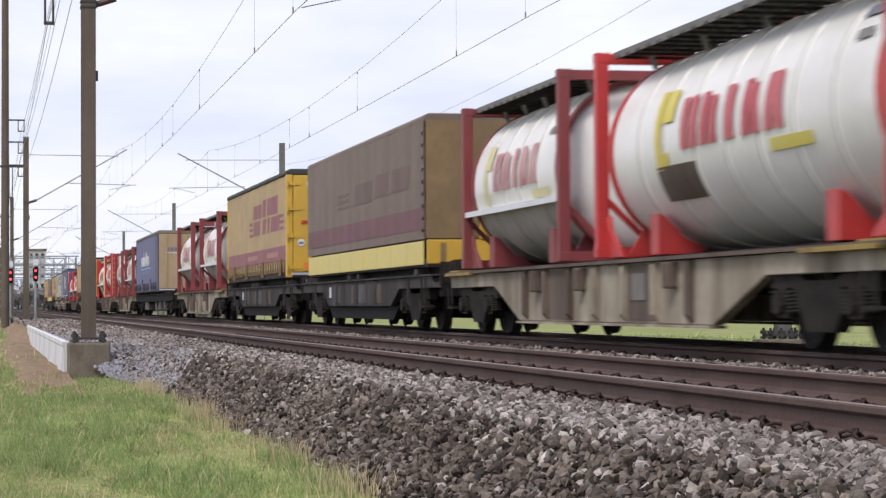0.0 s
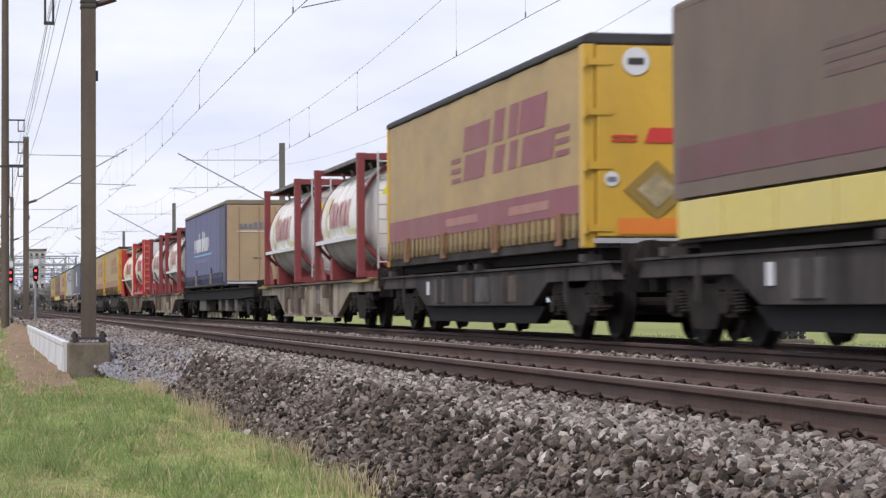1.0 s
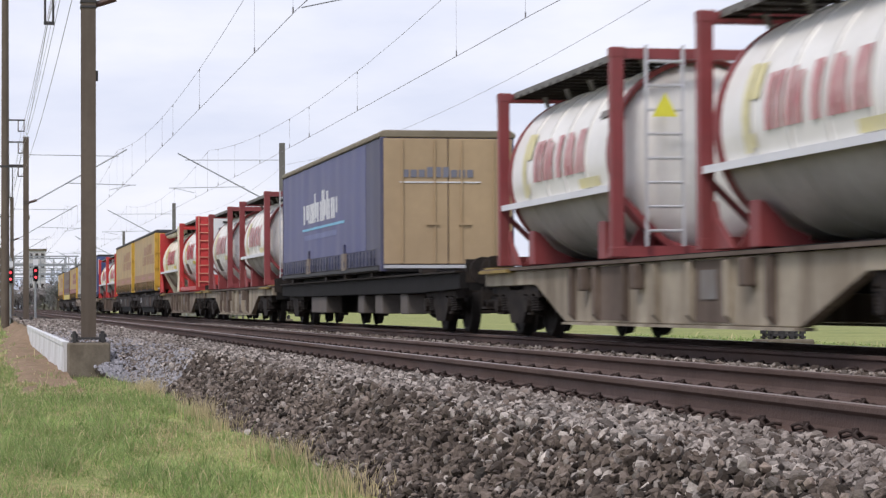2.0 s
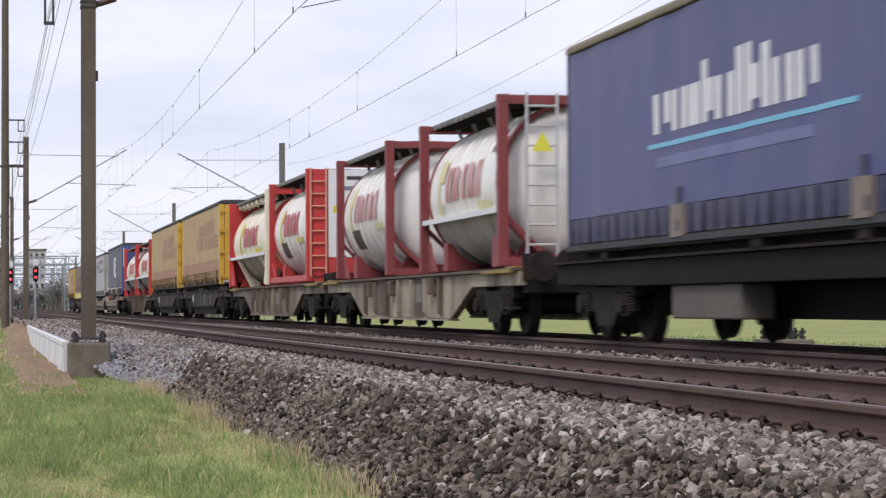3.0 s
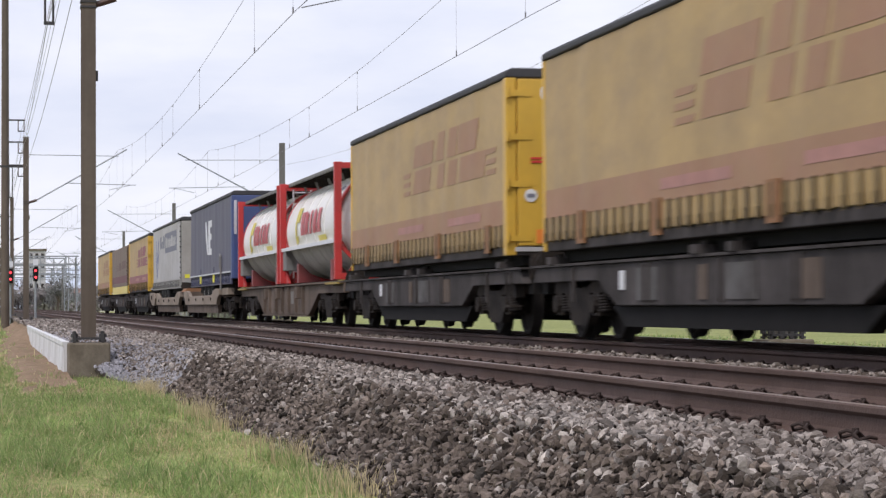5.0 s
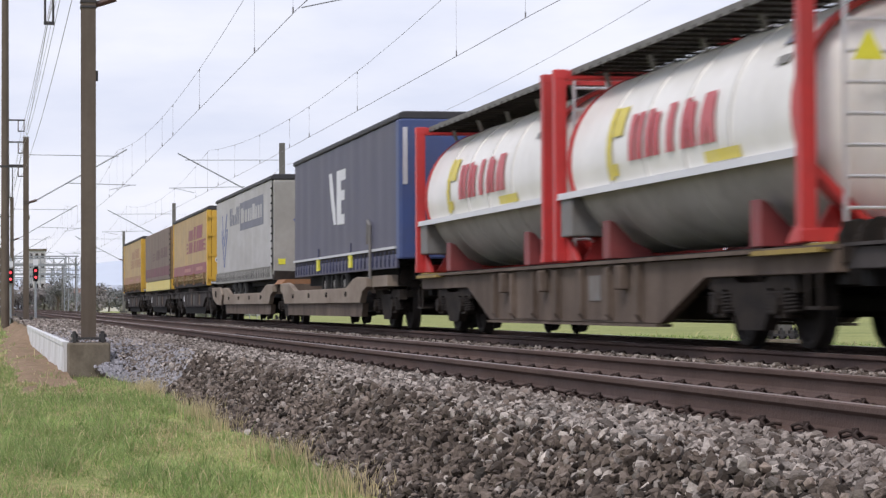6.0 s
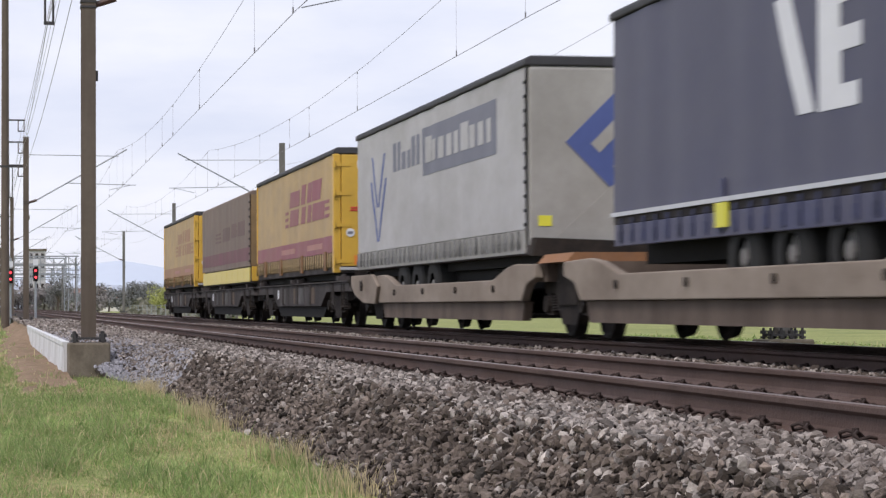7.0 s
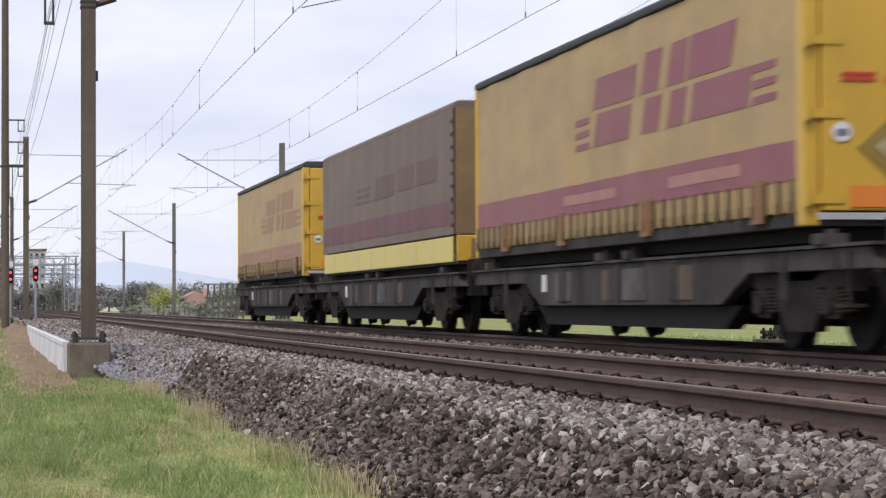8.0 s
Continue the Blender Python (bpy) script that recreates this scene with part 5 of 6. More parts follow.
def yellow_body(y0, L=13.8, H=2.56, k=1.0, z=1.13, fade=False):
    b = core("swap_body", L, H, "yellow curtain-sided swap body with faded plum blocks and stripe", "swap body", "yellow swap bodies", M_YCURT, M_YEND, M_ROOF, k)
    n, f = -L / 2, L / 2
    plum = M_PLUMFADE if fade else M_PLUM
    part("curtain", sheet(n + 0.22, f - 0.08, 0.14, H - 0.11, -1.245, k, ny=70, nz=12), M_YCURT, b, "dusty yellow side curtain", smooth=True)
    part("stripe", sheet(n + 0.24, f - 0.1, 0.42, 0.78, -1.245, k, off=0.006, ny=60, nz=3, thick=0.004), plum, b, "plum stripe")
    # plain slanted blocks in place of the company mark
    for ya, yb, za, zb in ((0.150, 0.255, 1.62, 2.06), (0.262, 0.305, 1.62, 2.06), (0.330, 0.372, 1.62, 2.06), (0.395, 0.52, 1.62, 1.98),
                           (0.115, 0.245, 1.18, 1.56), (0.265, 0.305, 1.18, 1.56), (0.330, 0.372, 1.18, 1.56), (0.415, 0.52, 1.18, 1.56)):
        part("printed_block", sheet(n + ya * L, n + yb * L, za, zb, -1.245, k, -0.45, 0.006, nz=4, thick=0.004), plum, b)
    for zz in (1.18, 1.33, 1.48):
        part("printed_bar", sheet(n + 0.535 * L, n + 0.585 * L, zz, zz + 0.075, -1.245, k, -0.45, 0.006, nz=1, thick=0.004), plum, b)
        part("printed_bar", sheet(n + 0.055 * L, n + 0.105 * L, zz, zz + 0.075, -1.245, k, -0.45, 0.006, nz=1, thick=0.004), plum, b)
    for ya, yb in ((0.13, 0.3), (0.45, 0.62)):
        part("faint_writing_bar", sheet(n + ya * L, n + yb * L, 0.54, 0.66, -1.245, k, 0, 0.011, nz=1, thick=0.004), mat("pale_plum_print", (0.40, 0.20, 0.17), 0.6), b)
    for i in range(38):
        y = n + 0.3 + i * (L - 0.5) / 37
        part("strap_buckle", BUCKLE, None, b, at=pose(-1.272, y, 0.10))
    for y in (0.09, 0.36, 0.63, 0.86):
        part("lifting_pocket", Geo().box(-1.285, n + y * L - 0.16, 0.06, -1.25, n + y * L + 0.16, 0.46), mat("brown_lifting_pocket", (0.26, 0.13, 0.06), 0.7, 0, 0.2, 2.0), b)
    part("corner_post", Geo().box(-1.275, n - 0.005, 0.0, -1.12, n + 0.2, H - 0.1), M_YEND, b, bevel=0.02)
    part("corner_post", Geo().box(-1.27, f - 0.09, 0.0, -1.15, f, H - 0.1), M_YEND, b, bevel=0.02)
    door = part("end_door", Geo().box(-1.11, n - 0.03, 0.14, 1.2, n + 0.05, H - 0.12), M_YEND, b, "yellow painted end door", bevel=0.015)
    for zz in (0.2, 0.95, 1.6, 2.2):
        part("hinge", Geo().box(-1.29, n - 0.045, zz, -0.92, n - 0.031, zz + 0.08).tube((-1.26, n - 0.05, zz - 0.03), (-1.26, n - 0.05, zz + 0.11), 0.03, 8), M_YEND, door)
    part("lock_bar", Geo().tube((-0.02, n - 0.06, 0.16), (-0.02, n - 0.06, H - 0.15), 0.022, 8), M_YEND, door)
    disc = Geo().tube((-0.62, n - 0.045, 2.25), (-0.62, n - 0.031, 2.25), 0.17, 20)
    part("round_sign", disc, M_WHITEINK, door, "round white sticker with an unreadable dark bar")
    part("sign_bar", Geo().box(-0.72, n - 0.052, 2.21, -0.52, n - 0.046, 2.29), M_DARKST, door)
    part("round_sign", Geo().tube((-0.93, n - 0.045, 0.83), (-0.93, n - 0.031, 0.83), 0.09, 16), M_WHITEINK, door)
    part("sign_bar", Geo().box(-0.985, n - 0.052, 0.80, -0.875, n - 0.046, 0.855), M_GREYINK, door)
    part("diamond_frame", Geo().prism([(-0.78, 0.70), (-0.37, 1.06), (0.04, 0.70), (-0.37, 0.34)], "y", n - 0.05, n - 0.031), mat("olive_diamond_frame", (0.30, 0.20, 0.05), 0.6), door)
    part("hazard_plate", Geo().prism([(-0.62, 0.70), (-0.37, 0.92), (-0.12, 0.70), (-0.37, 0.48)], "y", n - 0.06, n - 0.051), mat("dusty_placard", (0.40, 0.33, 0.20), 0.6, 0, 0.25, 4.0, (0.2, 0.15, 0.08), 0.7, (6, 6, 6)), door)
    part("orange_plate", Geo().box(-0.85, n - 0.045, 0.17, 0.2, n - 0.031, 0.36), M_ORANGE, door, "orange reflective plate")
    for x0, z0, x1, z1 in ((-0.93, 1.28, -0.62, 1.31), (-0.93, 1.33, -0.62, 1.36), (-0.52, 1.27, -0.1, 1.45), (-0.05, 1.27, 0.22, 1.45), (0.27, 1.27, 0.5, 1.45)):
        part("red_bar", Geo().prism([(x0, z0), (x1, z0), (x1 + (z1 - z0) * 0.4, z1), (x0 + (z1 - z0) * 0.4, z1)], "y", n - 0.045, n - 0.031), M_REDINK, door)
    part("sill_trim", Geo().box(-1.15, n - 0.05, 0.06, 1.15, n + 0.02, 0.12), M_SILVER, b)
    return on_train(b, y0, z)


def brown_body(y0, L=13.85, H=2.52, k=3.0, z=1.08):
    b = core("covered_swap_body", L, H - 0.03, "swap body under a grimy brown tarpaulin above yellow side panels", "swap body", "covered swap bodies", M_BROWNC, M_BROWNEND, M_BROWNC, k)
    n, f = -L / 2, L / 2
    part("tarpaulin", sheet(n + 0.0, f, 0.46, H - 0.12, -1.275, k, ny=64, nz=12), M_BROWNC, b, "grimy brown side tarpaulin", smooth=True)
    part("printed_band", sheet(n + 0.1, f - 0.2, 0.62, 0.98, -1.275, k, off=0.005, ny=60, nz=3, thick=0.004), M_PLUMDIM, b, "dim plum stripe under the dirt")
    for ya, yb, za, zb in ((0.10, 0.22, 1.35, 1.75), (0.25, 0.35, 1.35, 1.75), (0.38, 0.52, 1.30, 1.70), (0.57, 0.68, 1.3, 1.36), (0.57, 0.68, 1.42, 1.48), (0.57, 0.68, 1.54, 1.6)):
        part("printed_block", sheet(n + ya * L, n + yb * L, za, zb, -1.275, k, -0.4, 0.005, nz=4, thick=0.004), M_FAINT, b)
    for i in range(9):
        y = n + 0.1 + i * (L - 0.2) / 9
        part("side_panel", Geo().box(-1.27, y + 0.02, 0.04, -1.24, y + (L - 0.2) / 9 - 0.02, 0.43), M_YBAND, b, "pale yellow hinged side panel", bevel=0.008)
    e = Geo()
    m = 8
    for layer in (0, 1):
        for j in range(m + 1):
            for i in range(m + 1):
                x, zz = -1.24 + 2.48 * i / m, 0.47 + (H - 0.58) * j / m
                e.v.append((x, n - 0.02 + layer * 0.03 - 0.03 * noise.noise(Vector((x * 2, zz * 1.5, 5))), zz))
    mm = (m + 1) ** 2
    for j in range(m):
        for i in range(m):
            q = (j * (m + 1) + i, j * (m + 1) + i + 1, (j + 1) * (m + 1) + i + 1, (j + 1) * (m + 1) + i)
            e.f += [q, tuple(mm + a for a in reversed(q))]
    e.mi = [0] * len(e.f)
    part("end_tarpaulin", e, M_BROWNEND, b, "ochre end tarpaulin", smooth=True)
    part("end_panel", Geo().box(-1.22, n - 0.03, 0.05, 1.2, n + 0.04, 0.45), M_YEND, b, bevel=0.015)
    part("end_frame", Geo().box(-0.35, n - 0.06, 0.46, 1.2, n - 0.031, 1.05), M_YEND, b, "yellow end frame", bevel=0.01)
    part("dark_inset", Geo().box(-0.15, n - 0.07, 0.78, 1.1, n - 0.061, 0.92), M_BOGIE, b)
    for x in (-1.0, -0.55, -0.1, 0.4):
        part("end_latch", Geo().box(x, n - 0.05, 0.1, x + 0.08, n - 0.031, 0.4), M_BROWNEND, b)
    for i in range(9):
        part("lacing_eyelet", Geo().tube((-1.295, n + 0.06, 0.6 + i * 0.2), (-1.25, n + 0.06, 0.6 + i * 0.2), 0.03, 8), M_ROOF, b)
    for x0, x1 in ((-0.3, 0.1), (0.16, 0.5)):
        part("printed_block", Geo().box(x0, n - 0.075, 1.75, x1, n - 0.055, 1.95), M_PLUMDIM, b)
    return on_train(b, y0, z)


def blue_body(y0, L=14.05, H=2.55, k=5.0, z=1.07):
    b = core("blue_container", L, H, "blue curtain-sided container with pale blocks and tan end doors", "container", "", M_NAVY, M_TAN, mat("khaki_roof_edge", (0.20, 0.17, 0.12), 0.7, 0, 0.2, 1.5), k)
    n, f = -L / 2, L / 2
    part("curtain", sheet(n + 1.72, f - 0.05, 0.42, H - 0.11, -1.245, k, ny=60, nz=12), M_NAVY, b, "deep blue side curtain", smooth=True)
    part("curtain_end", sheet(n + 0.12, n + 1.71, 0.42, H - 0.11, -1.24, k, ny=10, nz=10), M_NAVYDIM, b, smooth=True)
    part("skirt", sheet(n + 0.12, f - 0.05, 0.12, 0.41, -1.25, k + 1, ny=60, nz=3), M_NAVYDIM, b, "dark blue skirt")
    part("wave_edge", Geo().box(-1.285, n + 0.1, 0.03, -1.25, f, 0.10), M_ROOF, b)
    for i in range(34):
        part("strap_buckle", STRAP_BLUE, None, b, at=pose(-1.28, n + 0.5 + i * (L - 0.8) / 33, 0.12))
    # pale blocks in place of the company mark
    for i, (w, h) in enumerate(((0.042, 0.34), (0.042, 0.34), (0.03, 0.34), (0.03, 0.5), (0.042, 0.34), (0.018, 0.52), (0.03, 0.52), (0.018, 0.48), (0.042, 0.34), (0.042, 0.34))):
        p = 0.665 - sum(q for q in (0.0, 0.047, 0.047, 0.036, 0.034, 0.047, 0.024, 0.036, 0.024, 0.047)[:i + 1])
        far, near = 3.28 - (0.665 - p) * 12.9, 3.28 - (0.665 - p + w) * 12.9
        if w < 0.02:
            part("printed_block", sheet(near, far, 1.2, 1.2 + h * 1.25, -1.245, k, 0, 0.006, nz=3, thick=0.004), M_WHITEINK, b)
            continue
        part("printed_block", sheet(far - 0.19, far, 1.2, 1.2 + h * 1.25, -1.245, k, 0, 0.006, nz=3, thick=0.004), M_WHITEINK, b)
        part("printed_block", sheet(near, near + 0.19, 1.2 if i % 3 else 1.3, 1.63, -1.245, k, 0, 0.006, nz=3, thick=0.004), M_WHITEINK, b)
    part("cyan_line", sheet(-2.6, 3.51, 1.05, 1.10, -1.245, k, 0, 0.006, nz=1, thick=0.004), M_CYAN, b, "cyan underline")
    part("faint_writing_bar", sheet(-1.55, 3.19, 0.84, 0.95, -1.245, k, 0, 0.006, nz=1, thick=0.004), mat("dim_blue_print", (0.16, 0.18, 0.34), 0.6), b)
    for y in (0.303, 0.669):
        part("lifting_pocket", Geo().box(-1.30, n + y * L - 0.2, 0.08, -1.25, n + y * L + 0.2, 0.42), mat("dusty_lifting_pocket", (0.22, 0.18, 0.15), 0.7, 0, 0.2, 2.0), b, "dusty brown lifting pocket")
        part("pocket_tower", Geo().box(-1.29, n + y * L - 0.06, 0.42, -1.25, n + y * L + 0.06, 0.6), M_NAVYDIM, b)
    for s in (-1, 1):
        door = part("end_door", Geo().box(-1.2 if s < 0 else 0.01, n - 0.03, 0.14, -0.01 if s < 0 else 1.2, n + 0.03, H - 0.12), M_TAN, b, "tan dusty end door", bevel=0.01)
        for x in (0.25, 0.85):
            part("lock_rod", Geo().tube((s * x, n - 0.05, 0.16), (s * x, n - 0.05, H - 0.15), 0.016, 6), M_TAN, door)
        part("door_handle", Geo().box(s * 0.3 - 0.12, n - 0.07, 0.85, s * 0.3 + 0.12, n - 0.05, 0.89), M_TAN, door)
    for i in range(9):
        part("dark_block", Geo().box(-0.85 + i * 0.15, n - 0.045, 1.72, -0.74 + i * 0.15, n - 0.031, 1.86 + (0.05 if i in (3, 4, 5) else 0)), M_GREYINK, b)
    part("pale_line", Geo().box(-0.9, n - 0.045, 1.62, 0.6, n - 0.031, 1.645), M_WHITEINK, b)
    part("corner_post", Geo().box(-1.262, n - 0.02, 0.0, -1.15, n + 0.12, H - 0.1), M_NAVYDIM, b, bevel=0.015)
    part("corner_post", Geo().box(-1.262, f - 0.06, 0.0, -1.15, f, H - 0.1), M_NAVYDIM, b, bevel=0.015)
    part("sill_trim", Geo().box(-1.2, n - 0.05, 0.06, 1.2, n + 0.02, 0.12), M_SILVER, b)
    return on_train(b, y0, z)


def trailer_wheels(b, ys, z):
    prof = [(-0.17, 0.2), (-0.18, 0.3), (-0.16, 0.46), (-0.12, 0.5), (0.12, 0.5), (0.17, 0.46), (0.17, 0.2), (0.05, 0.18)]
    g = Geo()
    n = 24
    for x, r in prof:
        g.v += [(x, r * math.cos(2 * math.pi * i / n), r * math.sin(2 * math.pi * i / n)) for i in range(n)]
    for k in range(len(prof) - 1):
        for i in range(n):
            j = (i + 1) % n
            g.f.append((k * n + i, k * n + j, (k + 1) * n + j, (k + 1) * n + i))
            g.mi.append(0)
    tyre = g.mesh("tyre", M_RUBBER, True)
    hub = Geo().tube((-0.1, 0, 0), (-0.06, 0, 0), 0.2, 16).tube((-0.16, 0, 0), (-0.1, 0, 0), 0.09, 10).mesh("hub", M_BOX)
    for y in ys:
        for s in (-1, 1):
            t = part("tyre", tyre, None, b, at=pose(s * 1.02, y, z, 0, 0, 0 if s < 0 else 180))
            part("hub", hub, None, t)


def slate_trailer(y0, L=14.0, k=7.0):
    """Semitrailer, its nose towards the camera."""
    H, base = 3.80, 1.36
    b = core("semitrailer", L, H, "slate blue curtain-sided semitrailer with a pale angular mark", "semitrailer", "semitrailers", M_SLATEC, M_BLUEEND, M_ROOF, k, base)
    n, f = -L / 2, L / 2
    part("curtain", sheet(n + 0.35, f - 0.05, base + 0.14, H - 0.11, -1.245, k, ny=70, nz=12), M_SLATEC, b, "slate blue side curtain", smooth=True)
    part("silver_edge", Geo().box(-1.275, n + 0.35, base + 0.09, -1.25, f, base + 0.135), M_SILVER, b, "silver lower edge")
    part("side_skirt", Geo().box(-1.25, n + 0.35, base - 0.25, -1.2, f - 0.1, base - 0.004), M_NAVYDIM, b, bevel=0.01)
    for i in range(30):
        part("strap_buckle", STRAP_BLUE, None, b, at=pose(-1.252, n + 0.6 + i * (L - 1.0) / 29, base - 0.22))
    for y in (0.39, 0.71):
        part("lifting_plate", Geo().box(-1.285, n + y * L - 0.17, base - 0.16, -1.252, n + y * L + 0.17, base + 0.08), M_LIME, b, "bright yellow lifting plate")
        part("lifting_arm", Geo().box(-1.275, n + y * L - 0.05, base + 0.14, -1.252, n + y * L + 0.05, base + 0.32), M_NAVYDIM, b)
    part("chassis", Geo().box(-0.9, n + 0.5, base - 0.45, 0.9, f - 0.2, base - 0.135), M_BLACK, b)
    # pale angular mark of notched blocks
    m0 = 0.4
    for ya, yb, za, zb, sl in ((0.0, 0.42, 2.12, 3.2, 0.55), (-0.62, -0.12, 2.1, 3.2, 0.0), (-1.25, -0.62, 2.98, 3.2, 0.0), (-1.1, -0.62, 2.58, 2.78, 0.0), (-1.0, -0.62, 2.1, 2.3, 0.0)):
        part("printed_block", sheet(m0 + ya, m0 + yb, za, zb, -1.245, k, sl, 0.006, nz=3, thick=0.004), M_WHITEINK, b)
    part("front_wall", Geo().box(-1.24, n - 0.03, base - 0.1, 1.24, n + 0.06, H - 0.1), M_BLUEEND, b, "bright blue front wall", bevel=0.03)
    part("corner_post", Geo().box(-1.265, n - 0.01, base - 0.1, -1.2, n + 0.33, H - 0.1), M_BLUEEND, b, bevel=0.03)
    part("corner_strip", Geo().box(-1.20, n - 0.045, base + 1.2, -1.12, n - 0.031, H - 0.25), M_SILVER, b)
    for i in range(7):
        part("pale_block", Geo().box(-0.55 + i * 0.16, n - 0.045, H - 0.28, -0.44 + i * 0.16, n - 0.031, H - 0.15), M_GREYINK, b)
    part("connection_panel", Geo().box(-0.8, n - 0.06, base + 0.35, 0.2, n - 0.031, base + 0.8), M_NAVYDIM, b)
    trailer_wheels(b, (-0.2, 1.2, 2.55), 0.9)
    return on_train(b, y0)


def grey_trailer(y0, L=14.3, k=9.0):
    H, base = 3.74, 1.12
    b = core("semitrailer", L, H, "dirty grey curtain-sided semitrailer with slate blue printing", "semitrailer", "semitrailers", M_GREYC, M_GREYEND, M_ROOF, k, base)
    n, f = -L / 2, L / 2
    part("curtain", sheet(n + 0.12, f - 0.05, base + 0.34, H - 0.11, -1.245, k, ny=70, nz=12), M_GREYC, b, "dirty grey side curtain", smooth=True)
    part("skirt", sheet(n + 0.12, f - 0.05, base + 0.02, base + 0.33, -1.245, k + 2, ny=60, nz=3), M_GREYEND, b)
    for i in range(36):
        part("strap_buckle", STRAP_GREY, None, b, at=pose(-1.276, n + 0.4 + i * (L - 0.7) / 35, base + 0.06))
    part("printed_panel", sheet(-5.31, 0.26, 2.58, 3.36, -1.245, k, 0, 0.005, nz=4, thick=0.005), M_GREYINK, b, "slate printed panel")
    for i, w in enumerate((0.05, 0.035, 0.035, 0.04, 0.035, 0.05, 0.035, 0.035, 0.035)):
        y = 0.05 - i * 0.585
        part("pale_block", sheet(y - w * L * 0.72, y, 2.78, 3.12 + (0.08 if i in (0, 5) else 0), -1.245, k, 0, 0.010, nz=2, thick=0.004), M_GREYC, b)
    for i in range(6):
        y = 3.1 - i * 0.45
        part("printed_block", sheet(y - 0.3, y, 2.8, 3.3 if i in (0, 1, 4, 5) else 3.1, -1.245, k, 0, 0.005, nz=2, thick=0.005), M_GREYINK, b)
    tip = 4.7
    for lo, hi, wd in ((1.62, 2.75, 0.17), (2.25, 3.2, 0.15)):
        part("chevron_mark", sheet(tip, tip + wd, lo, hi, -1.245, k, 0.62, 0.005, nz=4, thick=0.005), M_BLUEINK, b, "slate blue slanted stroke")
        part("chevron_mark", sheet(tip - wd, tip, lo, hi, -1.245, k, -0.62, 0.005, nz=4, thick=0.005), M_BLUEINK, b, "slate blue slanted stroke")
    part("end_tarpaulin", Geo().box(-1.22, n - 0.02, base + 0.1, 1.22, n + 0.05, H - 0.12), M_GREYEND, b, bevel=0.03)
    part("diamond_mark", Geo().prism([(-0.72, 2.62), (0.05, 3.38), (0.82, 2.62), (0.05, 1.86)], "y", n - 0.035, n - 0.021), M_BLUEINK, b, "blue diamond mark")
    for d in (0.0, 0.30):
        part("pale_bar", Geo().prism([(-0.38 + d, 2.60 - d), (0.22 + d, 3.20 - d), (0.34 + d, 3.08 - d), (-0.26 + d, 2.48 - d)], "y", n - 0.042, n - 0.036), M_GREYEND, b)
    part("end_flap", Geo().prism([(-0.95, base + 0.15), (1.1, base + 0.15), (0.25, base + 1.0), (0.0, base + 1.0)], "y", n - 0.05, n - 0.021), M_GREYEND, b)
    for i in range(11):
        part("lacing_eyelet", Geo().tube((-1.275, n + 0.08, base + 0.4 + i * 0.19), (-1.24, n + 0.08, base + 0.4 + i * 0.19), 0.025, 8), M_ROOF, b)
    part("yellow_sticker", Geo().box(-1.1, n - 0.03, base + 0.38, -0.92, n - 0.021, base + 0.52), M_LIME, b)
    part("rubber_skirt", Geo().prism([(-1.25, base - 0.02), (1.2, base - 0.02), (1.1, base + 0.14), (-1.2, base + 0.22)], "y", n - 0.3, n - 0.035), M_BOGIE, b)
    part("chassis", Geo().box(-0.9, n + 0.5, base - 0.45, 0.9, f - 0.2, base - 0.135), M_BLACK, b)
    trailer_wheels(b, (-0.2, 1.2, 2.55), 0.78)
    return on_train(b, y0)


# ---- tank containers ----
M_SEAM = mat("seam_band_steel", (0.52, 0.51, 0.49), 0.45, 0.2, 0.1, 1.0, (0.3, 0.28, 0.26), 0.6, (1, 1, 1))


def patch(g, r, cz, y0, y1, a0, a1, slant=0.0, thick=0.004):
    """A thin printed piece bent onto the barrel's flank. Angles in degrees above the horizontal."""
    n = 5
    for rr in (r, r - thick):
        for j in range(n + 1):
            t = radians(a0 + (a1 - a0) * j / n)
            for y in (y0, y1):
                g.v.append((-rr * math.cos(t), y + slant * (j / n), cz + rr * math.sin(t)))
    b = len(g.v) - 4 * (n + 1)
    m = 2 * (n + 1)
    for j in range(n):
        q = (b + 2 * j, b + 2 * j + 1, b + 2 * j + 3, b + 2 * j + 2)
        g.f += [q, tuple(m + a for a in reversed(q)), (q[0], q[3], q[3] + m, q[0] + m), (q[2], q[1], q[1] + m, q[2] + m)]
        g.mi += [0] * 4
    return g


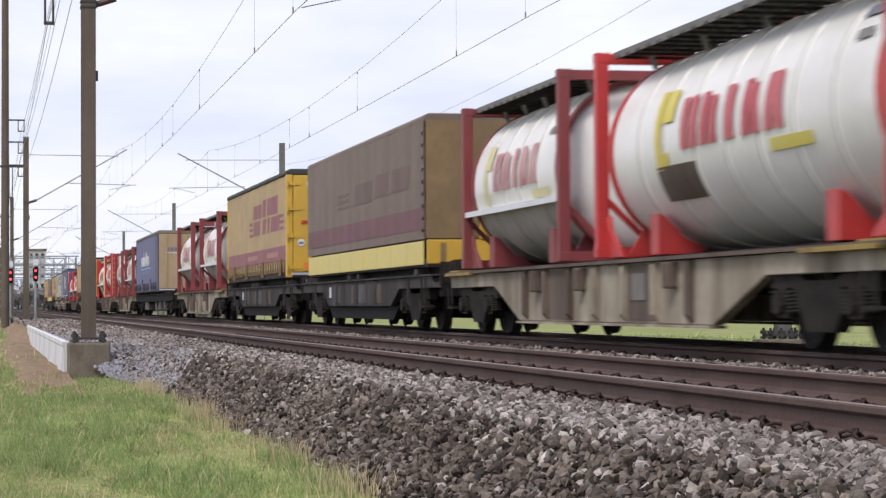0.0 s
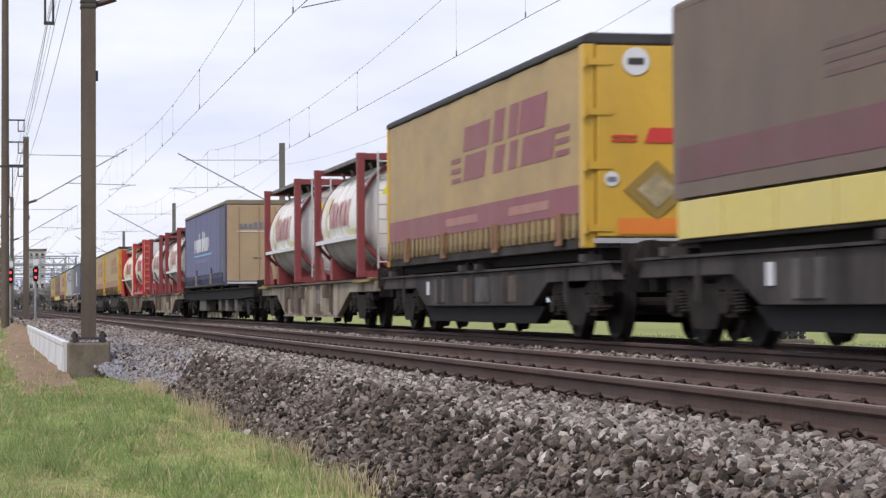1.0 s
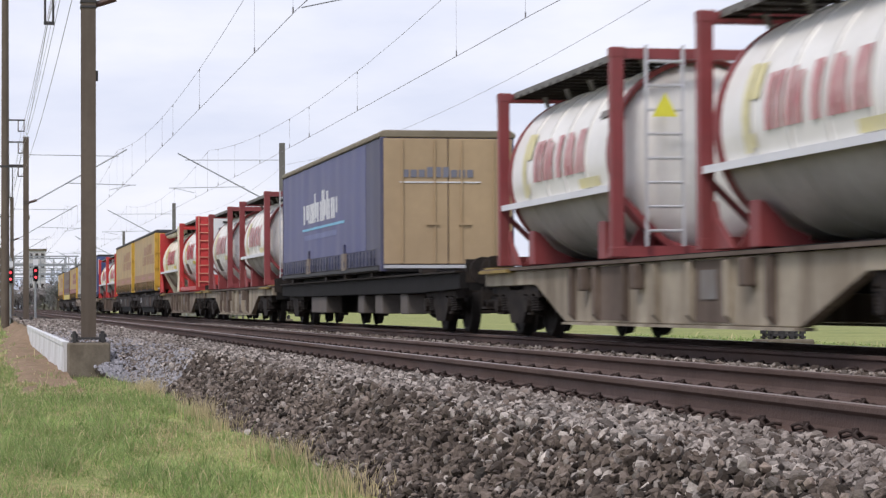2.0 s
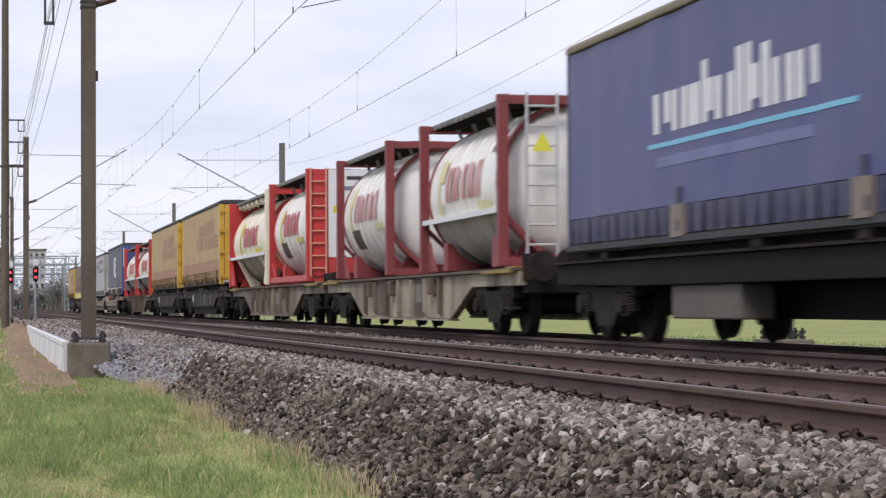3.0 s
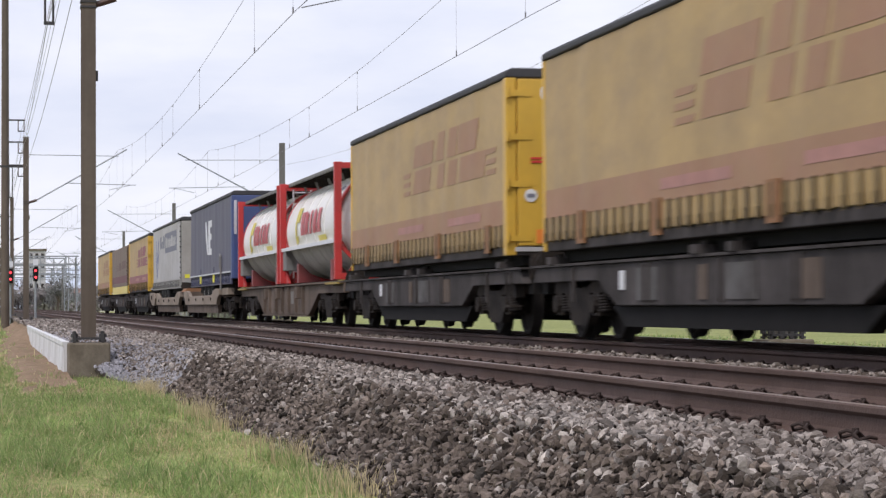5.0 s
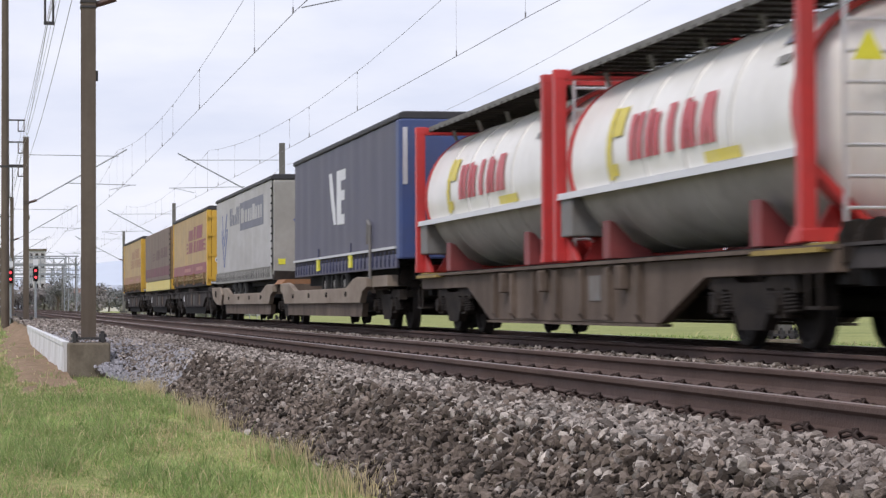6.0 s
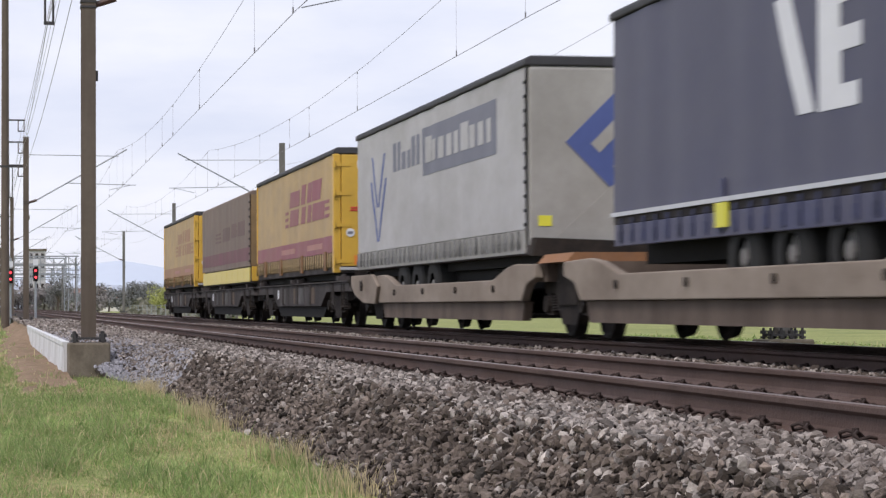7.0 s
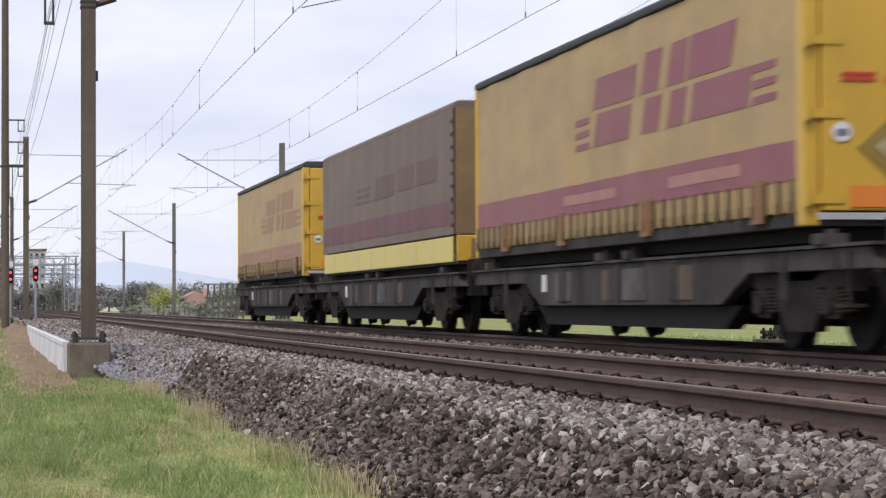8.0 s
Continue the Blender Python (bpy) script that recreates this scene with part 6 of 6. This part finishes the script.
def tank(y0, L=6.06, H=2.43, steel=None, skin=None, shelf=True, rails=False, board=False, panel=False, ladder=True, near_frame=None, label="", ink=None, z=1.0, r=1.14, box=False, hazard=True):
    steel, skin = steel or M_WINE, skin or M_TANK
    ink = ink or (M_FADED if steel is M_WINE else M_LETTER)
    t = thing("tank_container", label, "tank container", "tank containers")
    n, f, cz = -L / 2, L / 2, H / 2
    a, b = n + 0.16, f - 0.16
    prof = [(a, 0.02), (a + 0.03, 0.35 * r), (a + 0.1, 0.66 * r), (a + 0.2, 0.86 * r), (a + 0.32, 0.97 * r), (a + 0.42, r)]
    hoops = [n + L * q for q in ((0.25, 0.42, 0.58, 0.75) if shelf else (0.16, 0.27, 0.38, 0.49, 0.6, 0.71, 0.82))]
    mid = []
    for q in hoops:
        mid += [(q - 0.05, r), (q - 0.04, r + 0.012), (q + 0.04, r + 0.012), (q + 0.05, r)]
    back = [(f - (y - n), rr) for y, rr in reversed(prof)]
    whole = prof[-1:] + mid + back[:1]
    for e in (prof, back):
        part("end_dish", Geo().barrel(e, 0, 2 * math.pi, 48, cz), skin, t, "pale dished end of the barrel", smooth=True)
    if shelf:
        part("barrel", Geo().barrel(whole, radians(-20), radians(200), 36, cz), skin, t, "white insulated barrel", smooth=True)
        # grime and underside shade are both put into the lower half's colour
        part("lower_barrel", Geo().barrel(whole, radians(200), radians(340), 26, cz), M_CREAMLOW if skin is M_CREAM else M_TANKLOW, t, "underside of the barrel, darkened by grime and painted shade", smooth=True)
        for s in (-1, 1):
            part("drip_shelf", Geo().prism([(s * (r - 0.1), cz - 0.42), (s * 1.2, cz - 0.45), (s * 1.2, cz - 0.37), (s * (r - 0.09), cz - 0.36)], "y", n + 0.13, f - 0.13), M_WHITEINK, t, "white drip shelf")
    else:
        part("barrel", Geo().barrel(whole, 0, 2 * math.pi, 56, cz), skin, t, "white insulated barrel", smooth=True)
    for q in hoops:
        part("seam_band", Geo().barrel([(q - 0.03, r), (q - 0.022, r + 0.016), (q + 0.022, r + 0.016), (q + 0.03, r)], radians(-18) if shelf else 0, radians(198) if shelf else 2 * math.pi, 40, cz), M_SEAM, t, smooth=True)
    for e, yy in ((-1, n), (1, f)):
        y1 = yy - e * 0.15
        for s in (-1, 1):
            part("corner_post", Geo().box(s * 1.22, min(yy, y1), 0, s * 1.07, max(yy, y1), H).box(s * 1.225, min(yy, y1) - 0.004, 0, s * 1.05, max(yy, y1) + 0.004, 0.12).box(s * 1.225, min(yy, y1) - 0.004, H - 0.12, s * 1.05, max(yy, y1) + 0.004, H), (near_frame or steel) if e < 0 else steel, t, bevel=0.01)
            part("corner_brace", Geo().prism([(yy - e * 0.15, 0.0), (yy - e * 0.75, 0.0), (yy - e * 0.65, 0.08), (yy - e * 0.25, 0.32), (yy - e * 0.15, 0.5)], "x", s * 1.1, s * 1.04), steel, t, bevel=0.01)
            part("end_brace", Geo().bar((s * 1.1, yy - e * 0.08, 0.7), (s * 0.5, yy - e * 0.08, 0.12), 0.05, 0.07), steel, t)
        part("end_rail", Geo().box(-1.07, yy - e * 0.02, 0.0, 1.07, yy - e * 0.14, 0.13), steel, t)
        part("end_rail", Geo().box(-1.07, yy - e * 0.02, H - 0.13, 1.07, yy - e * 0.14, H - 0.01), steel, t)
        part("collar", Geo().barrel([(yy - e * 0.38, 0.955 * r), (yy - e * 0.34, 1.002 * r), (yy - e * 0.50, 1.012 * r), (yy - e * 0.50, 0.96 * r)], 0, 2 * math.pi, 44, cz), steel, t, smooth=True)
        part("saddle", Geo().prism([(-0.95, 0.02), (0.95, 0.02), (0.75, 0.36), (0.45, 0.2), (-0.45, 0.2), (-0.75, 0.36)], "y", yy - e * 0.55, yy - e * 0.5), steel, t)
    leg = [(1.02, 0.46), (0.93, 0.42), (0.72, 0.2), (0.5, 0.1), (0.5, 0.0), (1.02, 0.0)] if not panel else [(1.17, cz - 0.46), (1.03, cz - 0.56), (0.80, 0.30), (0.52, 0.13), (0.52, 0.0), (0.78, 0.0)]
    for yy in (n + 0.2 * L, f - 0.2 * L):
        for s in (-1, 1):
            part("saddle_leg", Geo().prism([(s * p, q) for p, q in leg], "y", yy - 0.16, yy + 0.16), skin if panel else M_WINE if steel is M_RED and shelf else steel, t, bevel=0.01)
    if rails:
        for s in (-1, 1):
            part("side_rail", Geo().box(s * 1.2, n + 0.15, 0.02, s * 1.08, f - 0.15, 0.16), steel, t, bevel=0.01)
            part("brace", Geo().bar((s * 1.14, n + 0.15, 0.5), (s * 1.14, n + 0.75, 0.16), 0.05, 0.1).bar((s * 1.14, f - 0.15, 0.5), (s * 1.14, f - 0.75, 0.16), 0.05, 0.1), steel, t)
    if board:
        part("end_board", Geo().box(-0.72, n - 0.03, 0.55, 1.1, n - 0.01, H - 0.02), M_WHITEINK, t, "white notice board on the end frame")
        part("lower_panel", Geo().box(-0.72, n - 0.02, 0.14, 1.06, n + 0.02, 0.54), steel, t, "red lower end panel")
        part("board_frame", Geo().box(-1.07, n - 0.012, 0.13, -0.73, n + 0.1, H - 0.14), steel, t)
        part("notice_bar", Geo().box(-0.3, n - 0.037, 2.3, 0.1, n - 0.031, 2.38), M_DARKST, t)
        part("notice_bar", Geo().box(-0.45, n - 0.037, 2.06, 0.3, n - 0.031, 2.15), M_GREYINK, t)
        part("notice_patch", Geo().box(-0.55, n - 0.037, 0.72, 0.62, n - 0.031, 1.12), mat("grey_notice_patch", (0.42, 0.43, 0.45), 0.6), t)
        for i in range(6):
            part("notice_block", Geo().box(-0.62 + i * 0.17, n - 0.037, 1.55, -0.49 + i * 0.17, n - 0.031, 1.70), M_YELINK if i < 2 else ink, t)
    if panel:
        part("far_panel", Geo().box(-1.2, f - 0.16, 0.02, 1.2, f - 0.06, H - 0.02), steel, t, "closed red end panel")
        part("far_gusset", Geo().prism([(f - 0.16, 0.05), (f - 0.9, 0.05), (f - 0.16, 0.85)], "x", -1.18, -1.12), steel, t)
        part("near_panel", Geo().prism([(n + 0.16, 0.03), (n + 0.62, 0.03), (n + 0.44, 0.45), (n + 0.44, H - 0.03), (n + 0.16, H - 0.03)], "x", -1.2, -1.13), skin, t, "cream flat panel at the end of the barrel", bevel=0.01)
    # walkway and fittings on the top
    for x0, x1, z0 in ((-1.0, -0.74, -0.05), (-0.70, -0.44, -0.02), (-0.40, -0.14, -0.02)):
        part("walkway_plank", Geo().box(x0, n + 0.2, H + z0 - 0.012, x1, f - 0.2, H + z0 + 0.03), M_WALK, t, "grey grated walkway plank")
    for i in range(int(L / 0.42)):
        y = n + 0.3 + i * 0.42
        part("walkway_rib", Geo().box(-1.04, y, H - 0.10, -0.12, y + 0.05, H - 0.065), M_BOGIE, t)
    if panel:
        for i in range(8):
            y = n + 0.9 + i * (L - 1.7) / 7
            part("walkway_support", Geo().prism([(-1.0, H - 0.19), (-0.8, H - 0.24), (-0.8, H - 0.105), (-1.0, H - 0.105)], "y", y - 0.14, y + 0.14), skin, t, "cream walkway support")
    part("walkway_edge", Geo().box(-1.03, n + 0.25, H - 0.09, -1.005, f - 0.25, H - 0.01), M_WALK, t)
    for i in range(5):
        y = n + 0.6 + i * (L - 1.2) / 4
        part("walkway_bracket", Geo().bar((-0.7, y, H - 0.03), (-0.62, y, cz + 0.86 * r), 0.05, 0.05), M_WALK, t)
    part("manhole", Geo().tube((0.1, 0, cz + r - 0.05), (0.1, 0, cz + r + 0.14), 0.28, 18), M_SILVER, t)
    part("valve_box", Geo().box(-0.1, 0.7, cz + r - 0.04, 0.35, 1.2, cz + r + 0.1), steel, t)
    if ladder:
        g = ladder_geo(n, H, -1.13 if board else -0.82, -0.78 if board else -0.38)
        part("ladder", g, mat("pinkish_ladder_paint", (0.62, 0.30, 0.22), 0.5, 0.0, 0.15, 2.0) if board else M_SILVER, t, "end ladder")
        if hazard and not board:
            part("warning_sign", Geo().prism([(-0.75, 1.62), (-0.45, 1.62), (-0.6, 1.9)], "y", n - 0.075, n - 0.066), M_LIME, t, "yellow warning triangle")
    # plain blocks in place of the company mark
    rr = r + 0.02
    yel = M_PALEYEL if ink is M_FADED else M_YELINK
    big = L > 8
    c = 2.25 if big else 1.75
    part("mark_bar", patch(Geo(), rr, cz, c - 0.2, c, -16, 28, 0.04), yel, t, "yellow print")
    part("mark_bar", patch(Geo(), rr, cz, c - (0.62 if big else 0.44), c - 0.22, 9, 27), yel, t)
    part("mark_bar", patch(Geo(), rr, cz, c - (0.42 if big else 0.34), c - 0.22, -14, -7), yel, t)
    wl = 0.66 if big else 0.55
    first = c - (0.9 if big else 0.62)
    for i in range(5):
        y = first - i * wl
        if i == 2:
            part("mark_block", patch(Geo(), rr + 0.003, cz, y - wl * 0.66, y - wl * 0.26, -7, 20), ink, t)
            continue
        part("mark_block", patch(Geo(), rr + 0.003, cz, y - wl * 0.38, y - wl * 0.04, -7, 20, -0.02 * i), ink, t)
        part("mark_block", patch(Geo(), rr + 0.003, cz, y - wl * 0.84, y - wl * 0.5, -7, 20 - 3 * (i % 2), 0.02 * i), ink, t)
    part("mark_bar", patch(Geo(), rr, cz, first - 5.9 * wl, first - 4.2 * wl, -17, -11), yel, t)
    part("data_plate", patch(Geo(), rr, cz, n + 0.75, n + 1.25, 36, 42), M_GREYINK, t)
    part("data_plate", patch(Geo(), rr, cz, n + 0.8, n + 1.15, 24, 29), M_BOX, t)
    if box:
        part("valve_cabinet", Geo().box(-1.17, f - 0.75, 0.3, -0.7, f - 0.2, 0.78), M_BOX, t, "small grey cabinet", bevel=0.02)
    if not shelf:
        part("dark_patch", patch(Geo(), rr, cz, f - L * 0.40, f - L * 0.25, -34, -14), M_FRAME_BROWN, t, "dark worn patch")
    return on_train(t, y0, z)


def ladder_geo(n, H, xa, xb):
    g = Geo()
    for x in (xa, xb):
        g.bar((x, n - 0.05, 0.12), (x, n - 0.05, H + 0.02), 0.035, 0.035)
    for i in range(8):
        g.tube((xa, n - 0.05, 0.3 + i * 0.28), (xb, n - 0.05, 0.3 + i * 0.28), 0.018, 6)
    return g


BEIGE = "beige fish-belly wagon streaked with rust, carrying tank containers"
BROWN = "brown fish-belly wagon grimy with rust, carrying tank containers"
OLD = "white tank container in a faded red frame with a grey underside"
PLAIN = "white round tank container in a faded red open frame"
REDF = "white tank container in a bright red frame with a white shelf"

truss_wagon(26.5, M_FRAME_BEIGE, BEIGE)
tank(21.85, L=9.15, steel=M_RED, shelf=False, label="white tank container in a bright red frame with ribbed barrel")
tank(31.15, steel=M_WINE, ladder=False, label=OLD)
flat_wagon(44.65)
brown_body(43.92)
flat_wagon(61.5)
yellow_body(61.44)
truss_wagon(79.6, M_FRAME_BEIGE, BEIGE)
tank(75.03, label=OLD)
tank(84.29, label=OLD)
long_wagon(101.1)
blue_body(103.97)
truss_wagon(123.3, M_FRAME_BEIGE, BEIGE)
tank(118.1, label=OLD)
tank(127.36, shelf=False, ladder=False, label=PLAIN)
truss_wagon(142.45, M_FRAME_MID, BROWN, 9.1, 7.3)
tank(138.42, L=7.0, H=2.55, r=1.14, steel=M_RED, shelf=False, rails=True, board=True, label="ribbed white tank container in a full bright red box frame")
tank(147.18, L=9.15, H=2.48, steel=M_RED, skin=M_CREAM, panel=True, ladder=False, near_frame=M_CREAM, ink=M_LETTER, label="cream tank container with a closed red end panel", z=1.0)
flat_wagon(161.0)
yellow_body(160.99, k=2.2, fade=True)
flat_wagon(177.4)
yellow_body(176.90, k=4.1, fade=True)
truss_wagon(195.3, M_FRAME_BROWN, BROWN, 9.6, 7.2)
tank(190.82, L=9.1, H=2.44, steel=M_RED, label=REDF, z=1.0, r=1.12, box=True)
tank(200.41, L=9.1, H=2.44, steel=M_RED, label=REDF, z=1.0, r=1.12, box=True)
pocket_wagon(222.95)
slate_trailer(213.25)
grey_trailer(231.64)
flat_wagon(248.2)
yellow_body(248.60, k=6.3)
flat_wagon(265.0)
brown_body(264.05, k=4.7)
flat_wagon(281.7)
yellow_body(281.11, k=7.7, fade=True)


def motions():
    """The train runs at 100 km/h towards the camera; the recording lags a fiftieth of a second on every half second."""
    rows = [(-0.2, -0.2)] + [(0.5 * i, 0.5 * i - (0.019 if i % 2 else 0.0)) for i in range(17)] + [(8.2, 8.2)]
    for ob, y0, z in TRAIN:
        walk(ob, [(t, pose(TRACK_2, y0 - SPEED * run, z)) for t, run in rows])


motions()
